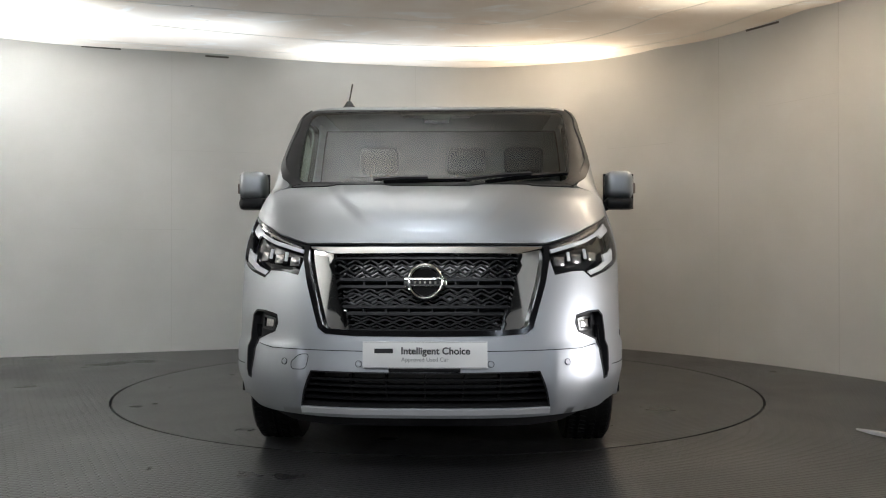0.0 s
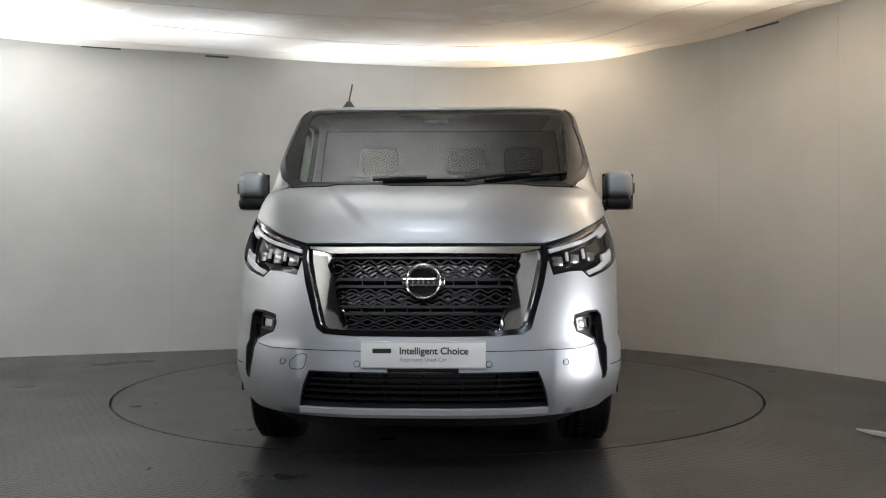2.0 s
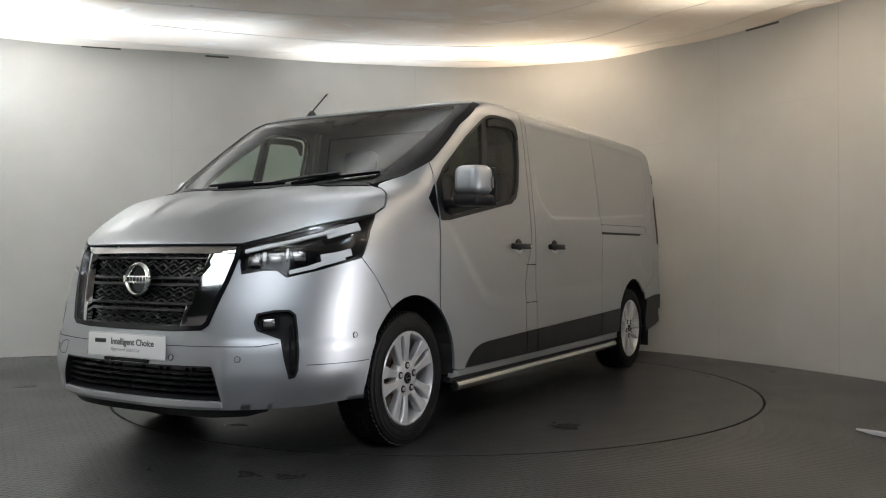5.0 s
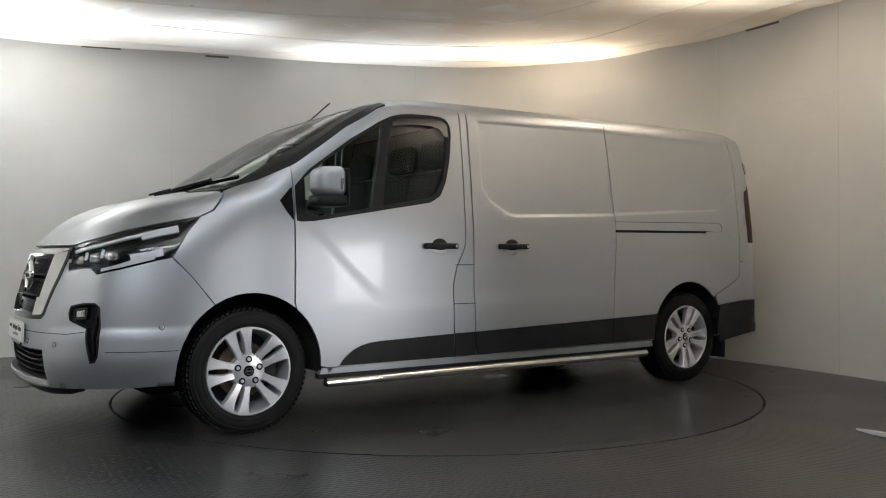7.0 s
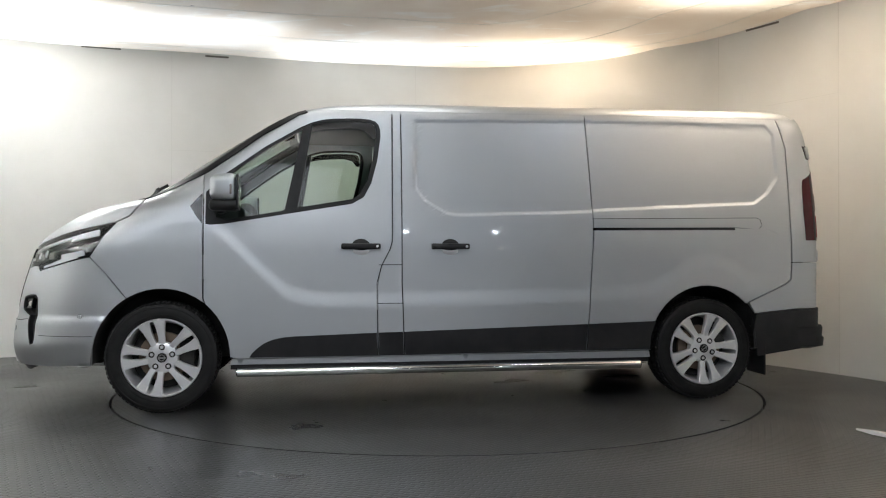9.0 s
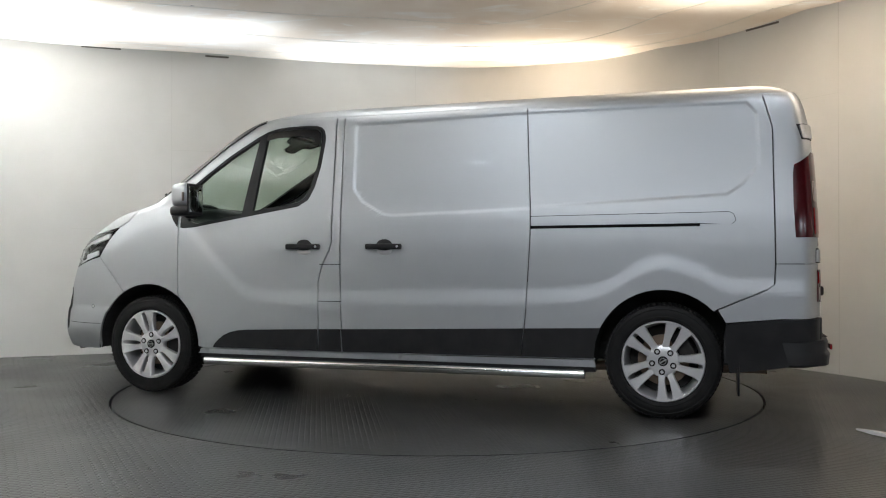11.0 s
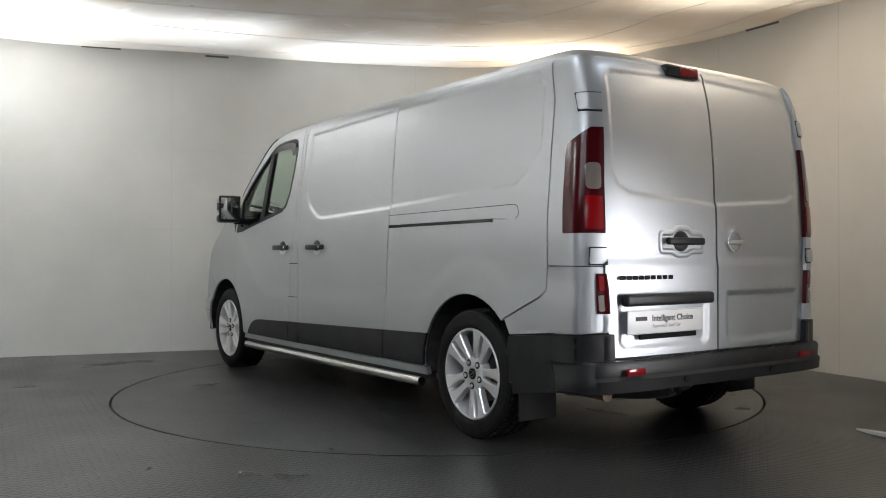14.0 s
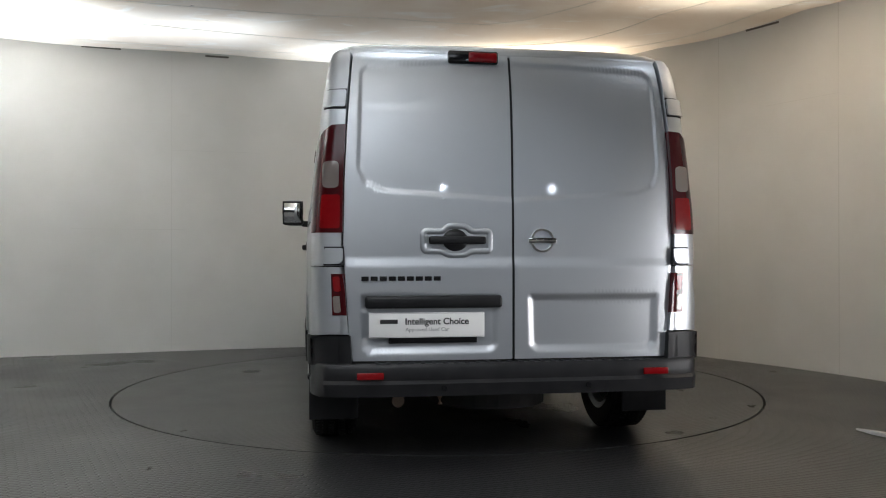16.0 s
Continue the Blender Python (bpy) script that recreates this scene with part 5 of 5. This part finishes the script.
    for i in range(5):
        a = math.pi / 2 + 2 * math.pi * (i + 0.5) / 5 + math.pi / 5
        at = (0.064 * math.cos(a), 0.0, 0.064 * math.sin(a))
        part("nut_recess", cyl_bm(0.0185, 0.0185, 0.004, 20, at=(at[0], 0.1000, at[2]), axis="Y"), M_UNDER, hub)
        part("wheel_nut", cyl_bm(0.0120, 0.0100, 0.012, 6, at=(at[0], 0.1000, at[2]), axis="Y"), M_ALLOY, hub)
    part("brake_disc", cyl_bm(0.150, 0.150, 0.025, 40, at=(0, 0.01, 0), axis="Y"), M_STEEL, wheel, "grey steel brake disc", smooth=40)
    part("brake_caliper", box_bm((0.09, 0.07, 0.16), 0.015, at=(-0.14, 0.01, 0.02)), M_UNDER, wheel, smooth=40)
    part("brake_shield", cyl_bm(0.20, 0.20, 0.01, 40, at=(0, -0.04, 0), axis="Y"), M_UNDER, wheel)
    return wheel


first = wheel_at(1.749, 1)
for x, side, turn in ((-1.749, 1, 31), (1.749, -1, 12), (-1.749, -1, 50)):
    c = copy_thing(first, pose(x, side * 0.785, 0.342, 0, 0, 0 if side > 0 else 180) @ pose(0, 0, 0, 0, turn, 0))


# wheel housings, underbody, mud flaps
def under():
    for cx in (1.745, -1.749):
        for side in (1, -1):
            bm = bmesh.new()
            n = 24
            rows = []
            for y in (0.915, 0.52):
                rows.append([bm.verts.new((cx + 0.412 * math.cos(radians(-5 + 190 * i / n)), side * y, 0.345 + 0.427 * math.sin(radians(-5 + 190 * i / n)))) for i in range(n + 1)])
            for i in range(n):
                bm.faces.new((rows[0][i], rows[0][i + 1], rows[1][i + 1], rows[1][i]))
            bm.faces.new(rows[1])
            part("wheel_housing", bm, M_UNDER, van, "black wheel housing")
    part("underbody", box_bm((4.3, 1.06, 0.12), 0.03, at=(0.0, 0, 0.36)), M_UNDER, van, "dark underbody")
    part("underbody", box_bm((2.6, 1.78, 0.08), 0.02, at=(0.0, 0, 0.33)), M_UNDER, van)
    part("underbody", box_bm((0.42, 1.20, 0.06), 0.02, at=(2.36, 0, 0.31)), M_UNDER, van)
    part("underbody", box_bm((0.42, 1.66, 0.10), 0.02, at=(-2.36, 0, 0.38)), M_UNDER, van)
    part("axle", cyl_bm(0.04, 0.04, 1.3, 16, at=(-1.749, 0, 0.33), axis="Y"), M_UNDER, van)
    part("exhaust_pipe", tube_bm([(0.4, 0.35, 0.25), (-1.2, 0.40, 0.24), (-1.9, 0.45, 0.27), (-2.35, 0.5, 0.27)], 0.03, 12), M_STEEL, van, "dull steel exhaust pipe", smooth=50)
    part("spare_wheel", cyl_bm(0.30, 0.30, 0.18, 32, at=(-2.25 + 0.0, -0.0, 0.0), axis="Z"), M_UNDER, van).location = (0.25, 0, 0.30)
    part("towing_eye", tube_bm([(-2.45, 0.34, 0.345), (-2.62, 0.34, 0.335), (-2.63, 0.34, 0.30)], 0.012, 8), M_STEEL, van)
    for side in (1, -1):
        for x, z0 in ((-2.17, 0.16),):
            bm = box_bm((0.012, 0.24, 0.36), 0.004, at=(x, side * 0.80, z0 + 0.18))
            part("mud_flap", bm, M_TRIM, van, "black rubber mud flap", smooth=40)


under()

# ---------------------------------------------------------------- van: rear details
def rear():
    lamp = panel("tail_lamp", LAMP, M_REDDARK, label="tall dark red tail lamp", off=proud(0.004), rim=0.03)
    for l, k in zip(lamp, (1, -1)):
        def add(name, line, mat, label="", off=proud(0.007)):
            ob = panel(name, line, mat, l, label, off=off, rim=0.006, step=0.025, both=False)[0]
            if k < 0:
                ob.data.transform(Matrix.Diagonal((1, -1, 1, 1)))
                ob.data.flip_normals()
        add("stop_lens", rounded([("r", 0.88, 1.235), ("r", 0.802, 1.235), ("r", 0.804, 1.085), ("r", 0.888, 1.085)], 0.012), M_RED, "bright red brake lens")
        add("indicator_lens", rounded([("r", 0.872, 1.385), ("r", 0.806, 1.385), ("r", 0.808, 1.265), ("r", 0.876, 1.265)], 0.022), M_CLEAR, "clear indicator lens")
    small = panel("lower_lamp", SMALL_LAMP, M_REDDARK, label="small lower rear lamp", off=proud(0.006), rim=0.03)
    for l, k in zip(small, (1, -1)):
        for name, z0, z1, mat, label in (("fog_lens", 0.872, 0.805, M_RED, "red fog lens"), ("reverse_lens", 0.785, 0.712, M_CLEAR, "clear reversing lens")):
            ob = panel(name, rounded([("r", 0.834, z0), ("r", 0.795, z0), ("r", 0.788, z1), ("r", 0.828, z1)], 0.01), mat, l, label, off=proud(0.010), rim=0.006, step=0.02, both=False)[0]
            if k < 0:
                ob.data.transform(Matrix.Diagonal((1, -1, 1, 1)))
                ob.data.flip_normals()
    # hinges
    for z0, z1, w0 in ((1.697, 1.625, 0.862), (0.998, 0.928, 0.868)):
        panel("door_hinge", rounded([("r", w0, z0), ("r", 0.770 if z0 > 1.2 else 0.790, z0), ("r", 0.777 if z0 > 1.2 else 0.788, z1), ("r", w0 + 0.004, z1)], 0.008), M_PAINT, van, "body-coloured door hinge", off=proud(0.012), rim=0.02, step=0.03)
        panel("hinge_gap", [("r", w0 + 0.003, z0 + 0.007), ("r", 0.768 if z0 > 1.2 else 0.786, z0 + 0.007), ("r", 0.774 if z0 > 1.2 else 0.782, z1 - 0.007), ("r", w0 + 0.006, z1 - 0.007)], M_SEAM, van, off=proud(0.003), rim=0.004, step=0.03)
    # handle
    d = rear_door[0]
    line = trace(rounded([("r", 0.425, 1.075), ("r", 0.335, 1.075), ("r", 0.31, 1.098), ("r", 0.225, 1.098), ("r", 0.20, 1.075), ("r", 0.112, 1.075), ("r", 0.112, 0.985), ("r", 0.20, 0.985), ("r", 0.23, 0.968), ("r", 0.31, 0.968), ("r", 0.335, 0.985), ("r", 0.425, 0.985)], 0.02), 0.012)
    mid = [skin(a, b) for a, b in line]
    rim = [(p, Vector((1, 0, 0)).cross(mid[(i + 1) % len(mid)] - mid[i - 1]).normalized(), Vector((-1, 0, 0))) for i, p in enumerate(mid)]
    part("handle_recess", sweep(rim, [(-0.017, -0.003), (-0.011, 0.004), (-0.005, 0.007), (0.005, 0.007), (0.011, 0.004), (0.017, -0.003)], True), M_PAINT, d, "raised rim around the rear handle", smooth=70)
    bm = box_bm((0.03, 0.26, 0.036), 0.010, 3, at=(-2.640, 0.262, 1.034))
    h = part("rear_handle", bm, M_TRIM, d, "black plastic rear door handle", smooth=40)
    bm = bmesh.new()
    bmesh.ops.create_uvsphere(bm, u_segments=24, v_segments=12, radius=0.06)
    bmesh.ops.scale(bm, verts=bm.verts, vec=(0.22, 1.0, 0.85))
    bmesh.ops.translate(bm, verts=bm.verts, vec=(-2.612, 0.268, 1.034))
    part("handle_cup", bm, M_TRIM, h, smooth=60)
    # badge
    d2 = rear_door[1]
    c = Vector((-2.622, -0.135, 1.034))
    bm = sweep([(c + Vector((0, 0.050 * math.cos(q), 0.050 * math.sin(q))), Vector((0, math.cos(q), math.sin(q))), Vector((-1, 0, 0))) for q in [2 * math.pi * i / 36 for i in range(36)]],
               [(-0.006, -0.008), (0.006, -0.008), (0.004, 0.004), (-0.004, 0.004)], True)
    b = part("badge_ring", bm, M_CHROME, d2, "chrome ring badge", smooth=50)
    part("badge_bar", box_bm((0.010, 0.130, 0.024), 0.003, at=(-2.626, -0.135, 1.034)), M_CHROME, b, smooth=40)
    # name in plain blocks
    for i in range(9):
        part("name_block", box_bm((0.004, 0.032, 0.020), 0.002, at=(-2.622, 0.675 - i * 0.0405, 0.862)), M_GLOSS, d, "plain dark lettering blocks" if i == 0 else "")
    # plate bar, plate
    bm = box_bm((0.045, 0.62, 0.056), 0.014, 3, at=(-2.628, 0.366, 0.758))
    bar = part("plate_light_bar", bm, M_TRIM, d, "black plastic bar above the plate", smooth=40)
    number_plate(Matrix.Translation((-2.634, 0.398, 0.655)) @ FACE_REAR, "white show plate with black lettering on the rear door")
    part("plate_backing", box_bm((0.012, 0.40, 0.05), 0.004, at=(-2.622, 0.37, 0.598)), M_GLOSS, d)
    # high brake lamp
    sr = skin(s_from_rear(0.18, 1.872), 1.872)
    bm = box_bm((0.05, 0.235, 0.060), 0.010, 3, at=(sr.x - 0.006, 0.172, 1.880))
    t = part("high_brake_lamp", bm, M_GLOSS, van, "black housing with red high brake lamp", smooth=40)
    part("red_lens", box_bm((0.02, 0.135, 0.046), 0.008, 3, at=(sr.x - 0.026, 0.128, 1.880)), M_RED, t, "red lens", smooth=40)
    strip("door_seam_cover", [("r", 0.0, 0.50), ("r", 0.0, 1.2), ("r", 0.0, 1.88)], 0.020, M_TRIM, off=-0.006, thick=0.01, both=False)
    # bumper
    s0 = s_from_x(-2.09, 0.45)
    ss = [s0 + (3 - s0) * i / 40 for i in range(41)]
    bm = bmesh.new()
    rings = []
    for k, s in [(1, s) for s in ss] + [(-1, s) for s in reversed(ss[:-1])]:
        p, n = base_point(s, 0.45), outward(s, 0.45, tangents(base_point, s, 0.45))
        if s > 2.98:
            n = Vector((-1, 0, 0))
        e = smooth01((s - 2.0) / 0.35)
        ring = []
        for off, out, z in ((-0.06, 0, 0.485), (0.002, 0.058, 0.487), (0.008, 0.062, 0.470), (0.006, 0.060, 0.415), (0.010, 0.070, 0.400), (0.008, 0.066, 0.345), (-0.02, 0, 0.330), (-0.08, 0, 0.335)):
            q = p + n * off - Vector((out * e, 0, 0))
            ring.append(bm.verts.new((q.x, q.y * k, z)))
        rings.append(ring)
    for a, b in zip(rings, rings[1:]):
        for j in range(7):
            bm.faces.new((a[j], a[j + 1], b[j + 1], b[j]))
    bumper = part("rear_bumper", bm, M_TRIM, van, "black textured rear bumper with step", smooth=40)
    panel("bumper_corner", [("x", -2.09, 0.50), ("x", -2.105, 0.572), ("x", -2.40, 0.600), ("r", 0.85, 0.608), ("r", 0.756, 0.608), ("r", 0.750, 0.485), ("r", 0.85, 0.480), ("x", -2.40, 0.478), ("x", -2.09, 0.478)], M_TRIM, bumper, off=proud(0.012), rim=0.05)
    panel("bumper_skirt", [("x", -2.12, 0.29), ("x", -2.09, 0.50), ("x", -2.40, 0.48), ("x", -2.44, 0.335)], M_TRIM, bumper, off=0.006, rim=0.03)
    for y in (0.655, -0.655):
        part("reflector", box_bm((0.014, 0.118, 0.030), 0.004, at=(-2.683, y, 0.437)), M_RED, bumper, "red bumper reflector", smooth=40)
    for i in range(26):
        y = -0.62 + i * 0.0496
        part("step_rib", box_bm((0.05, 0.020, 0.004), at=(-2.648, y, 0.489)), M_TRIM, bumper)
    for y in (0.33, -0.33):
        part("parking_sensor", cyl_bm(0.012, 0.012, 0.006, 16, at=(-2.697, y, 0.380), axis="X"), M_GLOSS, bumper)


rear()


# ---------------------------------------------------------------- van: roof aerial, wipers
base = part("aerial", cyl_bm(0.042, 0.014, 0.040, 24, at=(0.70, -0.588, 1.955)), M_GLOSS, van, "black roof aerial", smooth=50)
part("aerial_rod", tube_bm([(0.70, -0.588, 1.965), (0.665, -0.588, 2.000), (0.53, -0.588, 2.120)], 0.0055, 8), M_GLOSS, base, smooth=50)


def wiper(pivot, tip, a0, a1, blade):
    arm = strip("wiper", [("f",) + pivot, ("f", (pivot[0] + tip[0]) / 2, (pivot[1] + tip[1]) / 2 + 0.006), ("f",) + tip], 0.022, M_TRIM, off=0.035, thick=0.014, label="black windscreen wiper", both=False)[0]
    part("wiper_blade", strip_bm([("f",) + a0, ("f", (a0[0] + a1[0]) / 2, (a0[1] + a1[1]) / 2 + 0.003), ("f",) + a1], 0.016, 0.022, 0.018), M_GLOSS, arm, smooth=40)
    return arm


wiper((0.18, 1.328), (0.52, 1.372), (0.28, 1.330), (0.72, 1.392), 0)
wiper((-0.30, 1.326), (-0.02, 1.342), (-0.25, 1.330), (0.20, 1.345), 0)
panel("scuttle", mirror_line([("f", 0.0, 1.318), ("f", 0.74, 1.318), ("f", 0.72, 1.332), ("f", 0.0, 1.334)]), M_TRIM, label="black plastic scuttle below the windscreen", nose=True, off=0.004, rim=0.02, both=False)


# ---------------------------------------------------------------- van: cab
def cab():
    bm = bmesh.new()
    rows = []
    for z in (0.42, 0.8, 1.1, 1.4, 1.6, 1.75, 1.84):
        w = min(WIDTH(z), 0.95) - 0.05
        rows.append([bm.verts.new((x, y, z)) for x, y in ((0.21, -w), (0.21, w), (0.19, w), (0.19, -w))])
    for a, b in zip(rows, rows[1:]):
        for i in range(4):
            bm.faces.new((a[i], a[(i + 1) % 4], b[(i + 1) % 4], b[i]))
    bm.faces.new(rows[0])
    bm.faces.new(rows[-1])
    part("bulkhead", bm, M_BULKHEAD, van, "dark grey cab bulkhead")
    part("cab_floor", box_bm((1.05, 1.70, 0.06), at=(0.73, 0, 0.48)), M_UNDER, van)
    part("load_floor", box_bm((1.4, 1.70, 0.06), at=(-0.55, 0, 0.50)), M_UNDER, van)
    part("headlining", box_bm((0.75, 1.45, 0.02), 0.008, at=(0.52, 0, 1.865)), M_LINER, van, "pale grey headlining")
    d = box_bm((0.62, 1.60, 0.30), 0.07, 3, at=(1.58, 0, 1.14))
    for v in d.verts:
        if v.co.x > 1.6:
            v.co.z -= 0.03
    dash = part("dashboard", d, M_DASH, van, "dark grey dashboard", smooth=50)
    part("instrument_hood", box_bm((0.22, 0.42, 0.10), 0.04, 3, at=(1.38, -0.40, 1.30)), M_DASH, dash, smooth=50)
    ctr = Vector((1.12, -0.40, 1.16))
    tilt = Matrix.Rotation(radians(-28), 3, "Y")
    bm = sweep([(ctr + tilt @ Vector((0, 0.19 * math.cos(q), 0.19 * math.sin(q))), tilt @ Vector((0, math.cos(q), math.sin(q))), tilt @ Vector((1, 0, 0))) for q in [2 * math.pi * i / 36 for i in range(36)]],
               [(0.016 * math.cos(a), 0.016 * math.sin(a)) for a in [2 * math.pi * j / 8 for j in range(8)]], True)
    w = part("steering_wheel", bm, M_DASH, van, "black steering wheel", smooth=60)
    hub = box_bm((0.05, 0.16, 0.11), 0.02)
    hub.transform(Matrix.Translation(ctr) @ tilt.to_4x4())
    part("steering_hub", hub, M_DASH, w, smooth=50)
    sp = box_bm((0.02, 0.36, 0.04), 0.008)
    sp.transform(Matrix.Translation(ctr) @ tilt.to_4x4())
    part("steering_spoke", sp, M_DASH, w, smooth=50)
    part("steering_column", tube_bm([ctr, ctr + Vector((0.35, 0, -0.18))], 0.04, 10), M_DASH, w)
    for y in (-0.42, 0.18, 0.58):
        wd = 0.50 if y < 0 else 0.40
        seat = part("cab_seat", box_bm((0.50, wd, 0.16), 0.05, 3, at=(0.70, y, 0.82)), M_SEAT, van, "black cloth cab seat", smooth=50)
        b = box_bm((0.13, wd, 0.62), 0.05, 3)
        b.transform(pose(0.42, y, 1.20, 0, -10, 0))
        part("backrest", b, M_SEAT, seat, smooth=50)
        b = box_bm((0.09, 0.27, 0.19), 0.04, 3)
        b.transform(pose(0.35, y, 1.62, 0, -8, 0))
        part("headrest", b, M_SEAT, seat, smooth=50)
        for dy in (-0.06, 0.06):
            part("headrest_post", tube_bm([(0.365, y + dy, 1.48), (0.35, y + dy, 1.57)], 0.007, 8), M_STEEL, seat)
    for k in (1, -1):
        lower_door = panel("door_card", [("x", 1.30, 0.50), ("x", 1.32, 0.80), ("x", 1.47, 0.86), ("x", 1.49, 1.13), ("x", 1.40, 1.15), ("x", 0.56, 1.28), ("x", 0.44, 1.30), ("x", 0.44, 0.50)], M_DASH, door[0 if k > 0 else 1], "dark grey door lining", off=-0.05, rim=0, both=False)[0]
        if k < 0:
            lower_door.data.transform(Matrix.Diagonal((1, -1, 1, 1)))
            lower_door.data.flip_normals()


cab()


# added inner shell that blocks light and keeps the body dark inside
def cargo():
    ss = [s_from_x(0.21, 1.0)] + [1.3 + i * 0.1 for i in range(8)] + [2 + i / 6 for i in range(7)]
    ss = ss + [-s for s in reversed(ss[:-1])]
    zs = [0.80, 0.95, 1.1, 1.4, 1.65, 1.80, 1.85]
    verts = []
    for z in zs:
        for s in ss:
            if s == ss[0] or s == ss[-1]:
                p = Vector((0.21, WIDTH(z) * (1 if s > 0 else -1), z))
            else:
                p = base_point(s, z)
            verts.append(Vector((p.x if p.x > 0 else p.x * 0.978, p.y * 0.955, z)))
    n = len(ss)
    faces = [(j * n + i, j * n + i + 1, (j + 1) * n + i + 1, (j + 1) * n + i) for j in range(len(zs) - 1) for i in range(n - 1)]
    faces.append(tuple((len(zs) - 1) * n + i for i in range(n)))
    mesh_object("light_block_shell", verts, faces, M_UNDER, van, "dark inner shell added to block light in the body")


cargo()


# ---------------------------------------------------------------- motion
HEADING = [(0.0, -91.35), (1.5, -91.35), (2.0, -91.5), (2.5, -93.26), (3.0, -96.74), (3.5, -101.73), (4.0, -107.8), (4.5, -114.15), (5.0, -120.5),
           (5.5, -126.9), (6.0, -133.27), (6.5, -139.64), (7.0, -145.97), (7.5, -152.25), (8.0, -158.63), (8.5, -165.01), (9.0, -171.2), (9.5, -177.56),
           (10.0, -183.95), (10.5, -190.33), (11.0, -196.72), (11.5, -203.11), (12.0, -209.47), (12.5, -215.95), (13.0, -222.38), (13.5, -228.94),
           (14.0, -235.43), (14.5, -241.91), (15.0, -248.36), (15.5, -254.8), (16.0, -261.27)]


def motions():
    table = Matrix.Translation((*AXIS, 0))
    walk(van, [(t, table @ pose(0, 0, 0, 0, 0, a) @ pose(0.085, 0.027, 0)) for t, a in HEADING])
    walk(turntable, [(t, table @ pose(0, 0, 0, 0, 0, a)) for t, a in HEADING])


motions()
